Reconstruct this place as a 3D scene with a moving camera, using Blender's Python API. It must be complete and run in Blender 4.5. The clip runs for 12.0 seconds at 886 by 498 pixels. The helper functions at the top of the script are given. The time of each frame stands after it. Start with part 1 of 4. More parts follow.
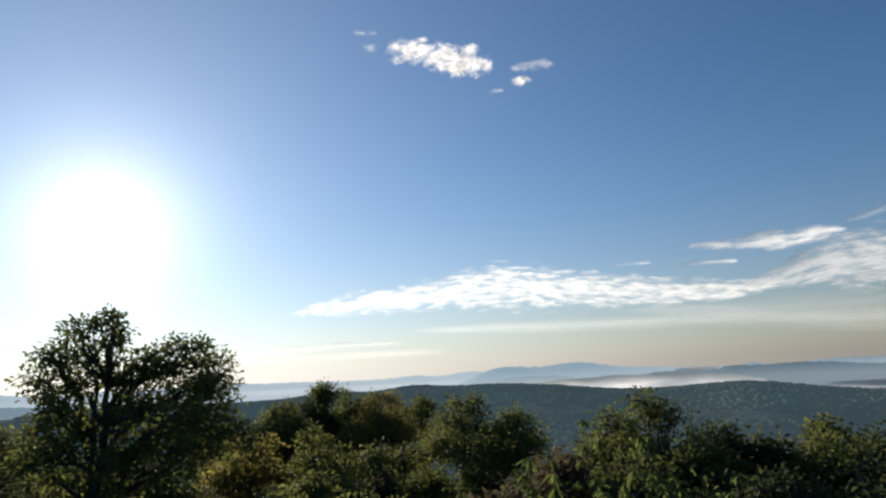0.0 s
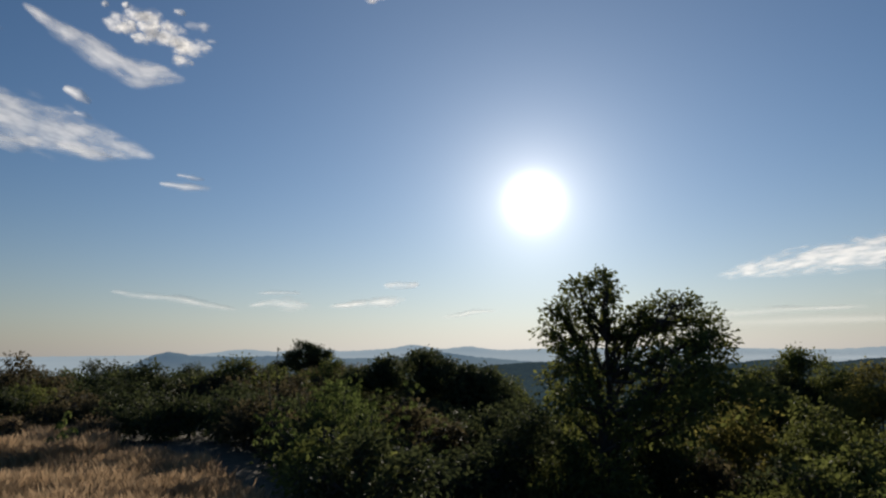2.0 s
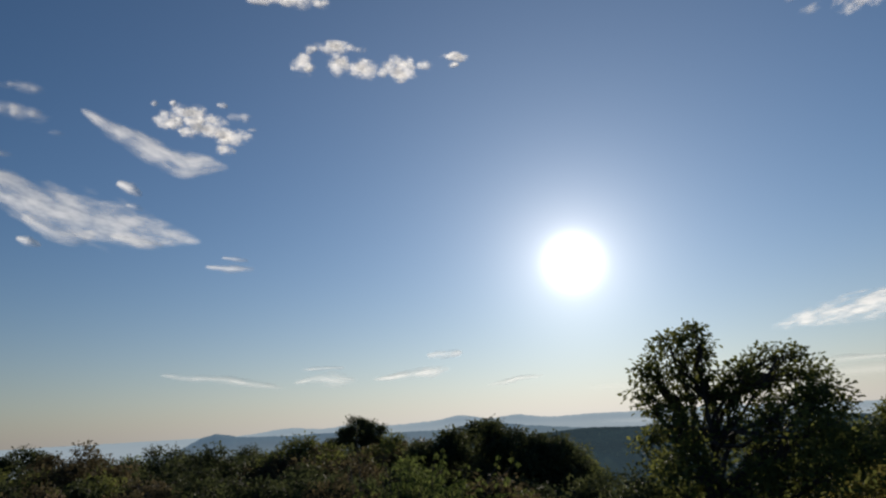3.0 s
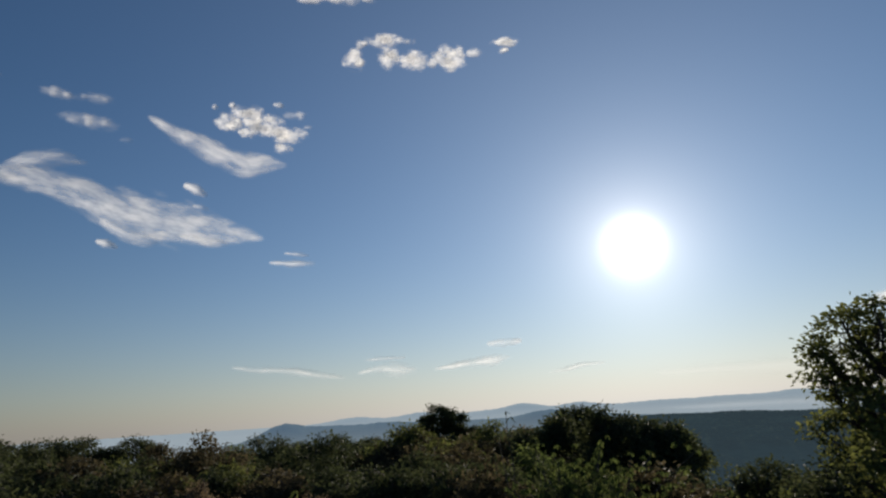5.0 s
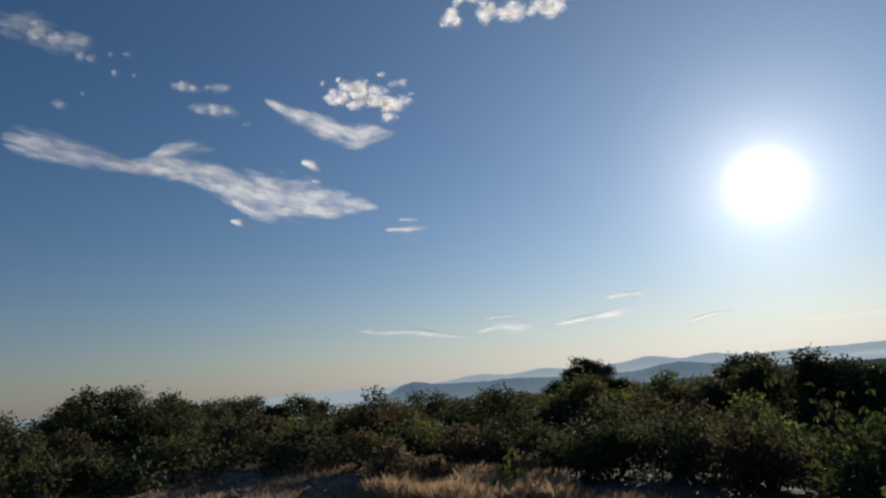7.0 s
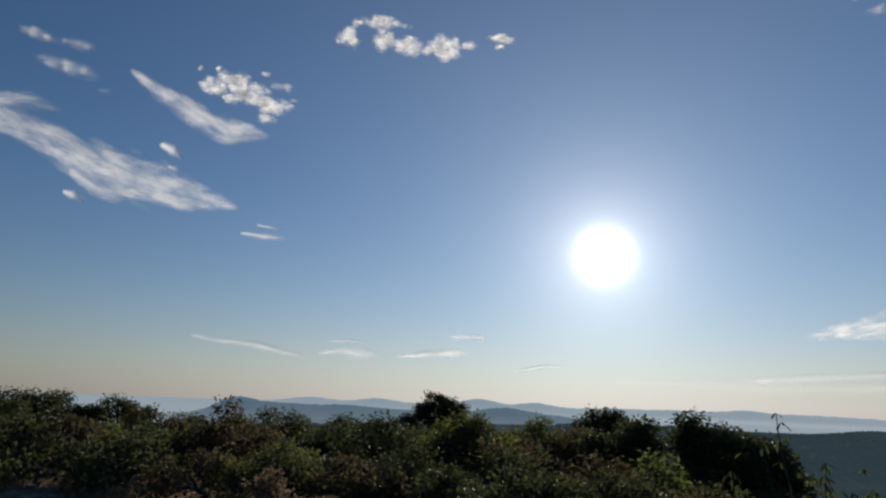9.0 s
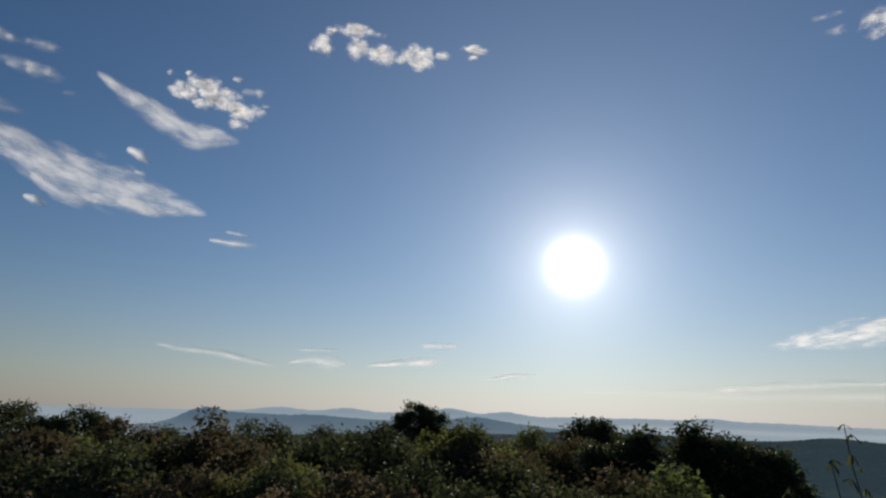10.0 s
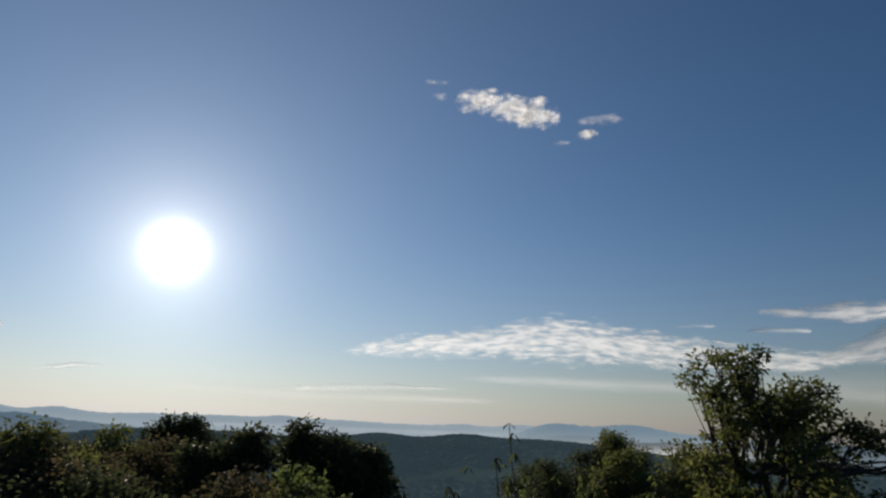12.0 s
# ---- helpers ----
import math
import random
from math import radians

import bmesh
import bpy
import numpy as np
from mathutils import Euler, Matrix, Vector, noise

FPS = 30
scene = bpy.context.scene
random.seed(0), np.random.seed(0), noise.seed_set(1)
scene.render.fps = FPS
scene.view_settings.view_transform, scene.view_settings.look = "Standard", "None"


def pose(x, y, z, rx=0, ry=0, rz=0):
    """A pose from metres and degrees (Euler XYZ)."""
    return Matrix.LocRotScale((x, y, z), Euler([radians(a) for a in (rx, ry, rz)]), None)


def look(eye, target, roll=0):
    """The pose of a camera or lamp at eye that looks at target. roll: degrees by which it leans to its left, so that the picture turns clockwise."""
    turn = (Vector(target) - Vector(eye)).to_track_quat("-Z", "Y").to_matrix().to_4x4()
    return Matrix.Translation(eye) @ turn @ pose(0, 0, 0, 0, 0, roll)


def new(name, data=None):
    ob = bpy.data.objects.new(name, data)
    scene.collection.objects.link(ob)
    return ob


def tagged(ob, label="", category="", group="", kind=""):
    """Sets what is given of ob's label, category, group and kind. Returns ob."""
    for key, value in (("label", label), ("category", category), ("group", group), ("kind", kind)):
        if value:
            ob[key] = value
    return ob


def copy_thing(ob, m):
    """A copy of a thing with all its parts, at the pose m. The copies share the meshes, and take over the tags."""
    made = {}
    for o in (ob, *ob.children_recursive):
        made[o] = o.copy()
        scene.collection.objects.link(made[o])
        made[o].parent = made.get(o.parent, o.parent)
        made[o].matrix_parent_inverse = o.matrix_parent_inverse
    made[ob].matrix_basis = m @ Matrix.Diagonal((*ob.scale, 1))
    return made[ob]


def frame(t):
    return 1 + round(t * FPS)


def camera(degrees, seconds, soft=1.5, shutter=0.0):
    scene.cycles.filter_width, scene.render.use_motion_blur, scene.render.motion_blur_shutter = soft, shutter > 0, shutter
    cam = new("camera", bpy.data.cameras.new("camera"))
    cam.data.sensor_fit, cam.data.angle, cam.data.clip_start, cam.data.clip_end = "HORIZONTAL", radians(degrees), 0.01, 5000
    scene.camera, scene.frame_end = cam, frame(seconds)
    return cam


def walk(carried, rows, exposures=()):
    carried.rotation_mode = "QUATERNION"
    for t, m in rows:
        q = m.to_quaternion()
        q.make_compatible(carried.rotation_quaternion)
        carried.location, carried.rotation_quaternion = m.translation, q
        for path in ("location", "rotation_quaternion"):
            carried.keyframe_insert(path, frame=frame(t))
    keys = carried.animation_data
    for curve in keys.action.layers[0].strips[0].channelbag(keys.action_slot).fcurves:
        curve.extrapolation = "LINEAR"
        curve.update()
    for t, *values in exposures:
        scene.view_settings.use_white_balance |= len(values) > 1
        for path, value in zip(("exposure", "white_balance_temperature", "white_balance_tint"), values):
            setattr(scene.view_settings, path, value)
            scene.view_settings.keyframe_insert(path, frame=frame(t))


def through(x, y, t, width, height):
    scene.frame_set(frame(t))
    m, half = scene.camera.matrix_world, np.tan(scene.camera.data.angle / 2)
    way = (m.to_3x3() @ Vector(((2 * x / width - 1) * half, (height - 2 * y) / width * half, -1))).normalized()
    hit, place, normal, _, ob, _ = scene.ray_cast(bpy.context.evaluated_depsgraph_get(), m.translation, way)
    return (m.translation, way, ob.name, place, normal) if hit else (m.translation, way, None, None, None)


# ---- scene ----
cam = camera(73.2, 12.0, soft=2.3)
walk(cam, [
    (0, pose(0.00, -0.00, 1.60, 101.71, 3.10, -0.61)),
    (0.5, pose(-0.22, 0.05, 1.56, 101.80, 0.36, 9.08)),
    (1, pose(-0.48, 0.08, 1.54, 102.40, 4.84, 25.62)),
    (1.5, pose(-0.75, 0.04, 1.55, 104.08, 1.98, 32.78)),
    (2, pose(-1.03, -0.01, 1.56, 99.51, 0.55, 38.24)),
    (2.5, pose(-1.33, -0.07, 1.56, 101.56, 5.18, 39.66)),
    (3, pose(-1.66, -0.15, 1.59, 106.08, 3.13, 42.66)),
    (3.5, pose(-2.01, -0.25, 1.63, 102.53, 3.09, 44.26)),
    (3.7, pose(-2.15, -0.29, 1.63, 103.17, 1.29, 43.51)),
    (5.3, pose(-3.11, -0.80, 1.65, 105.57, 5.21, 50.83)),
    (5.5, pose(-3.29, -0.83, 1.66, 104.06, 5.59, 53.05)),
    (6, pose(-3.78, -0.90, 1.68, 105.74, 2.77, 53.17)),
    (6.5, pose(-4.31, -0.94, 1.63, 101.27, 4.06, 55.58)),
    (7, pose(-4.84, -0.92, 1.62, 102.29, 4.93, 59.82)),
    (7.5, pose(-5.38, -0.89, 1.60, 101.95, -0.82, 47.50)),
    (7.7, pose(-5.60, -0.87, 1.60, 104.77, -1.68, 49.16)),
    (9.3, pose(-7.28, -0.71, 1.62, 105.00, -1.19, 43.13)),
    (9.5, pose(-7.45, -0.70, 1.65, 107.14, -0.74, 43.72)),
    (10, pose(-7.88, -0.68, 1.61, 105.35, -1.53, 41.62)),
    (10.5, pose(-8.26, -0.62, 1.62, 105.76, 0.79, 39.40)),
    (11, pose(-8.60, -0.49, 1.62, 104.51, -0.29, 30.54)),
    (11.5, pose(-8.88, -0.26, 1.61, 107.38, -1.32, 15.38)),
    (12, pose(-9.12, 0.01, 1.60, 106.17, -1.87, 3.73)),
], exposures=[(0.0, 0.72, 7050, 10), (0.5, 0.3, 7050, 10), (1.0, 0.34, 7050, 10), (1.5, 0.15, 7050, 10), (3.5, 0.1, 7050, 10), (7.5, 0.17, 7000, 10), (9.5, 0.0, 6900, 10), (11.0, 0.0, 6900, 10), (12.0, 0.05, 6950, 10)])

# ---- world, sun ----
SUN_AZ, SUN_EL = 29.2, 13.8   # degrees: azimuth to the left of +y, elevation


def heading(az, el=0.0):
    a, e = radians(az), radians(el)
    return Vector((-math.sin(a) * math.cos(e), math.cos(a) * math.cos(e), math.sin(e)))


SUN_WAY = heading(SUN_AZ, SUN_EL)


def build_world():
    world = bpy.data.worlds.new("sky")
    scene.world = world
    world.use_nodes = True
    nt = world.node_tree
    nt.nodes.clear()
    out = nt.nodes.new("ShaderNodeOutputWorld")
    back = nt.nodes.new("ShaderNodeBackground")
    sky = nt.nodes.new("ShaderNodeTexSky")
    sky.sky_type = "NISHITA"
    sky.sun_disc = False
    sky.sun_elevation = radians(SUN_EL)
    sky.sun_rotation = radians(-SUN_AZ)
    sky.altitude = 400
    sky.air_density, sky.dust_density, sky.ozone_density = 1.0, 0.02, 4.0
    back.inputs[1].default_value = 0.066
    clean = nt.nodes.new("ShaderNodeHueSaturation")
    clean.inputs["Saturation"].default_value = 1.14
    clean.inputs["Hue"].default_value = 0.5035
    nt.links.new(sky.outputs[0], clean.inputs["Color"])
    nt.links.new(clean.outputs[0], back.inputs[0])
    # the sun's burning aureole in the morning haze
    coord = nt.nodes.new("ShaderNodeTexCoord")
    dot = nt.nodes.new("ShaderNodeVectorMath")
    dot.operation = "DOT_PRODUCT"
    dot.inputs[1].default_value = SUN_WAY
    nt.links.new(coord.outputs["Generated"], dot.inputs[0])
    def math_node(op, a, b=None):
        n = nt.nodes.new("ShaderNodeMath")
        n.operation = op
        for i, v in enumerate((a, b)):
            if v is None:
                continue
            if isinstance(v, (int, float)):
                n.inputs[i].default_value = v
            else:
                nt.links.new(v, n.inputs[i])
        return n.outputs[0]
    clamp = math_node("MINIMUM", dot.outputs["Value"], 1.0)
    ang = math_node("ARCCOSINE", clamp)
    core = math_node("MULTIPLY", math_node("EXPONENT", math_node("MULTIPLY", math_node("POWER", math_node("DIVIDE", ang, radians(1.72)), 2.0), -1.0)), 2.6)
    ring = math_node("MULTIPLY", math_node("EXPONENT", math_node("DIVIDE", ang, radians(-3.6))), 0.84)
    wide = math_node("MULTIPLY", math_node("EXPONENT", math_node("DIVIDE", ang, radians(-20.0))), 0.33)
    glow = nt.nodes.new("ShaderNodeBackground")
    glow.inputs[0].default_value = (1.0, 0.96, 0.92, 1)
    nt.links.new(math_node("ADD", core, ring), glow.inputs[1])
    broad = nt.nodes.new("ShaderNodeBackground")
    broad.inputs[0].default_value = (0.80, 0.91, 1.0, 1)
    nt.links.new(wide, broad.inputs[1])
    shine = nt.nodes.new("ShaderNodeAddShader")
    nt.links.new(glow.outputs[0], shine.inputs[0])
    nt.links.new(broad.outputs[0], shine.inputs[1])
    # pale haze that thickens towards the horizon, brighter on the sun's side
    split = nt.nodes.new("ShaderNodeSeparateXYZ")
    nt.links.new(coord.outputs["Generated"], split.inputs[0])
    rise = math_node("MAXIMUM", split.outputs["Z"], 0.0)
    haze = nt.nodes.new("ShaderNodeBackground")
    haze.inputs[0].default_value = (0.965, 0.93, 0.915, 1)
    side = math_node("POWER", math_node("MAXIMUM", dot.outputs["Value"], 0.0), 3.0)
    nt.links.new(math_node("ADD", math_node("MULTIPLY", side, 0.42), 0.155), haze.inputs[1])
    thick = math_node("MULTIPLY", math_node("EXPONENT", math_node("DIVIDE", rise, -0.105)), 0.93)
    veil = nt.nodes.new("ShaderNodeMixShader")
    nt.links.new(thick, veil.inputs[0])
    nt.links.new(back.outputs[0], veil.inputs[1])
    nt.links.new(haze.outputs[0], veil.inputs[2])
    add = nt.nodes.new("ShaderNodeAddShader")
    nt.links.new(veil.outputs[0], add.inputs[0])
    nt.links.new(shine.outputs[0], add.inputs[1])
    nt.links.new(add.outputs[0], out.inputs[0])


build_world()
sun = new("sun", bpy.data.lights.new("sun", "SUN"))
sun.data.energy, sun.data.angle, sun.data.color = 4.0, radians(0.55), (1.0, 0.94, 0.86)
sun.matrix_world = look(SUN_WAY * 100, (0, 0, 0))


# ---- materials ----
class Nodes:
    """A short way to wire a node material."""

    def __init__(self, name):
        self.mat = bpy.data.materials.new(name)
        self.mat.use_nodes = True
        self.tree = self.mat.node_tree
        self.bsdf = self.tree.nodes["Principled BSDF"]
        self.out = self.tree.nodes["Material Output"]

    def add(self, kind, **values):
        n = self.tree.nodes.new("ShaderNode" + kind)
        for key, value in values.items():
            sock = n.inputs[key.replace("_", " ")]
            if isinstance(value, bpy.types.NodeSocket):
                self.tree.links.new(value, sock)
            else:
                sock.default_value = value
        return n

    def link(self, a, b):
        self.tree.links.new(a, b)

    def calc(self, op, a, b=0.0):
        n = self.tree.nodes.new("ShaderNodeMath")
        n.operation = op
        for i, v in enumerate((a, b)):
            if isinstance(v, bpy.types.NodeSocket):
                self.tree.links.new(v, n.inputs[i])
            else:
                n.inputs[i].default_value = v
        return n.outputs[0]

    def ramp(self, fac, *stops):
        n = self.tree.nodes.new("ShaderNodeValToRGB")
        els = n.color_ramp.elements
        while len(els) < len(stops):
            els.new(0.5)
        for e, (at, col) in zip(els, stops):
            e.position, e.color = at, (*col, 1) if len(col) == 3 else col
        self.link(fac, n.inputs[0])
        return n.outputs[0]

    def coords(self, which="Object"):
        return self.tree.nodes.new("ShaderNodeTexCoord").outputs[which]

    def bump(self, height, strength, distance):
        n = self.add("Bump", Strength=strength, Distance=distance, Height=height)
        self.link(n.outputs[0], self.bsdf.inputs["Normal"])


def leaf_material(name, dark, mid, light, through=0.45, gloss=0.75, clear=1.6):
    n = Nodes(name)
    geo = n.tree.nodes.new("ShaderNodeNewGeometry")
    tone = n.add("TexNoise", Vector=n.coords(), Scale=1.3, Detail=2.0)
    mix = n.calc("ADD", n.calc("MULTIPLY", geo.outputs["Random Per Island"], 0.36), n.calc("MULTIPLY", tone.outputs[0], 0.75))
    col = n.ramp(mix, (0.15, dark), (0.55, mid), (0.95, light))
    n.link(col, n.bsdf.inputs["Base Color"])
    n.bsdf.inputs["Roughness"].default_value = gloss
    n.bsdf.inputs["Specular IOR Level"].default_value = 0.12
    warm = n.add("HueSaturation", Hue=0.485, Saturation=1.05, Value=clear, Color=col)
    thru = n.add("BsdfTranslucent", Color=warm.outputs[0])
    mixer = n.add("MixShader", Fac=through)
    n.link(n.bsdf.outputs[0], mixer.inputs[1])
    n.link(thru.outputs[0], mixer.inputs[2])
    n.link(mixer.outputs[0], n.out.inputs[0])
    return n.mat


OAK = leaf_material("oak_leaf", (0.032, 0.042, 0.014), (0.075, 0.090, 0.028), (0.14, 0.148, 0.048), 0.46, 0.7, 1.7)
OAK_DARK = leaf_material("dark_oak_leaf", (0.020, 0.027, 0.013), (0.038, 0.048, 0.021), (0.076, 0.085, 0.035), 0.36, 0.7, 2.0)
OAK_YELLOW = leaf_material("yellowing_leaf", (0.05, 0.052, 0.016), (0.11, 0.105, 0.03), (0.19, 0.165, 0.05), 0.5, 0.75, 2.0)
OAK_RED = leaf_material("reddish_leaf", (0.028, 0.027, 0.015), (0.055, 0.048, 0.025), (0.095, 0.078, 0.04), 0.45, 0.75, 2.0)
DRY = leaf_material("dry_shrub_leaf", (0.09, 0.07, 0.04), (0.16, 0.125, 0.07), (0.25, 0.2, 0.115), 0.4)
SPROUT = leaf_material("sprout_leaf", (0.042, 0.062, 0.019), (0.08, 0.108, 0.034), (0.145, 0.16, 0.056), 0.5, 0.8)


def bark_material():
    n = Nodes("bark")
    co = n.coords()
    grain = n.add("TexNoise", Vector=n.add("Mapping", Vector=co, Scale=(18, 18, 3)).outputs[0], Scale=2.0, Detail=6.0)
    patch = n.add("TexNoise", Vector=co, Scale=2.5, Detail=2.0)
    col = n.ramp(n.calc("ADD", n.calc("MULTIPLY", grain.outputs[0], 0.7), n.calc("MULTIPLY", patch.outputs[0], 0.3)),
                 (0.3, (0.022, 0.018, 0.014)), (0.55, (0.055, 0.045, 0.036)), (0.75, (0.11, 0.095, 0.08)))
    n.link(col, n.bsdf.inputs["Base Color"])
    n.bsdf.inputs["Roughness"].default_value = 0.9
    n.bump(grain.outputs[0], 0.6, 0.02)
    return n.mat


BARK = bark_material()


def soil_material():
    n = Nodes("summit_ground")
    co = n.coords()
    big = n.add("TexNoise", Vector=co, Scale=0.35, Detail=5.0)
    fine = n.add("TexNoise", Vector=co, Scale=9.0, Detail=6.0)
    mix = n.calc("ADD", n.calc("MULTIPLY", big.outputs[0], 0.65), n.calc("MULTIPLY", fine.outputs[0], 0.4))
    col = n.ramp(mix, (0.35, (0.02, 0.017, 0.012)), (0.5, (0.055, 0.043, 0.026)), (0.62, (0.11, 0.085, 0.05)), (0.72, (0.13, 0.12, 0.10)))
    n.link(col, n.bsdf.inputs["Base Color"])
    n.bsdf.inputs["Roughness"].default_value = 0.95
    n.bump(fine.outputs[0], 0.7, 0.05)
    return n.mat


SOIL = soil_material()


def rock_material():
    n = Nodes("lichen_rock")
    co = n.coords()
    big = n.add("TexNoise", Vector=co, Scale=1.2, Detail=6.0, Roughness=0.65)
    lichen = n.add("TexVoronoi", Vector=co, Scale=7.0)
    fine = n.add("TexNoise", Vector=co, Scale=22.0, Detail=5.0)
    mix = n.calc("ADD", n.calc("MULTIPLY", big.outputs[0], 0.75), n.calc("MULTIPLY", lichen.outputs[0], 0.25))
    col = n.ramp(mix, (0.35, (0.028, 0.022, 0.016)), (0.5, (0.09, 0.072, 0.052)), (0.62, (0.20, 0.165, 0.12)), (0.75, (0.12, 0.10, 0.062)))
    n.link(col, n.bsdf.inputs["Base Color"])
    n.bsdf.inputs["Roughness"].default_value = 0.85
    n.bump(n.calc("ADD", big.outputs[0], n.calc("MULTIPLY", fine.outputs[0], 0.4)), 0.8, 0.06)
    return n.mat


ROCK = rock_material()
STRAW = leaf_material("dry_grass", (0.15, 0.11, 0.062), (0.29, 0.215, 0.125), (0.42, 0.325, 0.20), 0.5, 0.6)
GRASS = leaf_material("green_grass", (0.03, 0.04, 0.015), (0.055, 0.065, 0.022), (0.10, 0.105, 0.035), 0.45, 0.6)


def haze_glow_material(name, base, haze_glow, scale, amount=0.35, mist=None, crest=0.0, deep=60.0):
    """Woods kilometres off, the morning haze painted on them as emission; mist: a paler glow painted for the valley at
    their feet.
    """
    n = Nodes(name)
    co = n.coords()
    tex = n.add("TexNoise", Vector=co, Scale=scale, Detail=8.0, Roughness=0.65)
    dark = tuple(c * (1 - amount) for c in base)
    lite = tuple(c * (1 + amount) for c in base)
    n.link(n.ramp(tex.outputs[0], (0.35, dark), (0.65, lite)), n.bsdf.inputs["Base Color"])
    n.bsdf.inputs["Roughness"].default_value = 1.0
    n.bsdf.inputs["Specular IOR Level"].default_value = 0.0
    # emission paints the haze of the distance onto the surface itself
    n.bsdf.inputs["Emission Color"].default_value = (*haze_glow, 1)
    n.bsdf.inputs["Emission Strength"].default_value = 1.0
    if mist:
        # lower slopes glow paler, painted in place of valley mist
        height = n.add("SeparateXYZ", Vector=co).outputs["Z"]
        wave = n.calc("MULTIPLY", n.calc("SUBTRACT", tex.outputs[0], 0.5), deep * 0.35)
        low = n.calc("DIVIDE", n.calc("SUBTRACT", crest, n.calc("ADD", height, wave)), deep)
        n.link(n.ramp(low, (0.0, haze_glow), (1.0, mist)), n.bsdf.inputs["Emission Color"])
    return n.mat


# woods across the valley, with a weak blue glow painted in for haze
WOODS = haze_glow_material("hazed_valley_woods", (0.042, 0.057, 0.034), (0.022, 0.036, 0.049), 0.007, 0.65)
# hills and plain: the bluish second colour is haze painted as a glow
HILL_NEAR = haze_glow_material("hazed_hill_near", (0.035, 0.05, 0.045), (0.07, 0.115, 0.175), 0.01, 0.35, (0.12, 0.165, 0.21), -20.0, 50.0)
HILL_SLATE = haze_glow_material("hazed_slate_hill", (0.035, 0.05, 0.045), (0.06, 0.095, 0.135), 0.008, 0.35, (0.13, 0.17, 0.21), -35.0, 40.0)
HILL_MID = haze_glow_material("hazed_hill_mid", (0.04, 0.05, 0.05), (0.095, 0.15, 0.21), 0.006, 0.35, (0.25, 0.30, 0.34), -25.0, 50.0)
HILL_PALE = haze_glow_material("hazed_pale_hill", (0.04, 0.05, 0.05), (0.13, 0.20, 0.275), 0.006, 0.3, (0.22, 0.285, 0.345), 10.0, 80.0)
HILL_FAR = haze_glow_material("hazed_hill_far", (0.05, 0.06, 0.06), (0.20, 0.27, 0.345), 0.005, 0.3, (0.27, 0.335, 0.40), 8.0, 60.0)
HORIZON = haze_glow_material("hazy_plain", (0.06, 0.07, 0.07), (0.165, 0.20, 0.245), 0.004)


def vapour_material(name, size, edge, puff, tear, white=(0.95, 0.94, 0.93), dense=1.0, detail=7.0):
    """Cloud or fog: scatters the light that falls on it, torn and thin towards its rim."""
    n = Nodes(name)
    deg = n.tree.nodes.new("ShaderNodeUVMap")
    deg.uv_map = "degrees"
    unit = n.tree.nodes.new("ShaderNodeUVMap")
    unit.uv_map = "unit"
    rnd = n.tree.nodes.new("ShaderNodeObjectInfo")
    shift = n.add("CombineXYZ", Z=n.calc("MULTIPLY", rnd.outputs["Random"], 37.0))
    moved = n.tree.nodes.new("ShaderNodeVectorMath")
    n.link(deg.outputs[0], moved.inputs[0])
    n.link(shift.outputs[0], moved.inputs[1])
    co = n.add("Mapping", Vector=moved.outputs[0], Scale=size).outputs[0]
    body = n.add("TexNoise", Vector=co, Scale=1.0, Detail=detail, Roughness=0.55)
    cells = n.add("TexVoronoi", Vector=co, Scale=1.5)
    cells.feature = "SMOOTH_F1"
    cells.inputs["Smoothness"].default_value = 0.5
    length = n.tree.nodes.new("ShaderNodeVectorMath")
    length.operation = "LENGTH"
    n.link(unit.outputs[0], length.inputs[0])
    rim = n.calc("SUBTRACT", 1.0, n.calc("POWER", length.outputs["Value"], 2.2))
    lump = n.calc("SUBTRACT", body.outputs[0], 0.5)
    holes = n.calc("MULTIPLY", n.calc("SUBTRACT", 0.42, cells.outputs[0]), puff)
    amount = n.calc("ADD", n.calc("ADD", n.calc("MULTIPLY", rim, 0.75), n.calc("MULTIPLY", lump, tear)), holes)
    mr = n.add("MapRange", Value=amount)
    mr.interpolation_type = "SMOOTHSTEP"
    mr.inputs["From Min"].default_value, mr.inputs["From Max"].default_value = 0.12, 0.12 + edge
    alpha = n.calc("MULTIPLY", n.calc("MULTIPLY", mr.outputs[0], dense), n.calc("MINIMUM", n.calc("MAXIMUM", n.calc("MULTIPLY", rim, 6.0), 0.0), 1.0))
    tone = n.ramp(body.outputs[0], (0.35, tuple(c * 0.82 for c in white)), (0.65, white))
    thru = n.add("BsdfTranslucent", Color=tone)
    front = n.add("BsdfDiffuse", Color=tone)
    mix = n.add("MixShader", Fac=0.2)
    n.link(thru.outputs[0], mix.inputs[1])
    n.link(front.outputs[0], mix.inputs[2])
    clear = n.add("BsdfTransparent")
    top = n.add("MixShader", Fac=alpha)
    n.link(clear.outputs[0], top.inputs[1])
    n.link(mix.outputs[0], top.inputs[2])
    n.link(top.outputs[0], n.out.inputs[0])
    return n.mat


PUFFS = vapour_material("puffy_cloud", (1.1, 1.5, 1), 0.85, 0.0, 2.1, dense=0.66)
WISPY = vapour_material("faint_cloudlets", (0.8, 1.6, 1), 1.0, 0.0, 2.0, dense=0.22)
STREAK = vapour_material("rippled_cloud", (0.55, 2.2, 1), 0.85, 0.35, 1.8, dense=0.72)
BANK = vapour_material("smooth_cloud", (0.4, 1.1, 1), 0.95, 0.05, 1.5, dense=0.6, detail=3.5)
WISP = vapour_material("thin_cloud", (0.35, 1.4, 1), 1.0, 0.1, 1.9, dense=0.45)
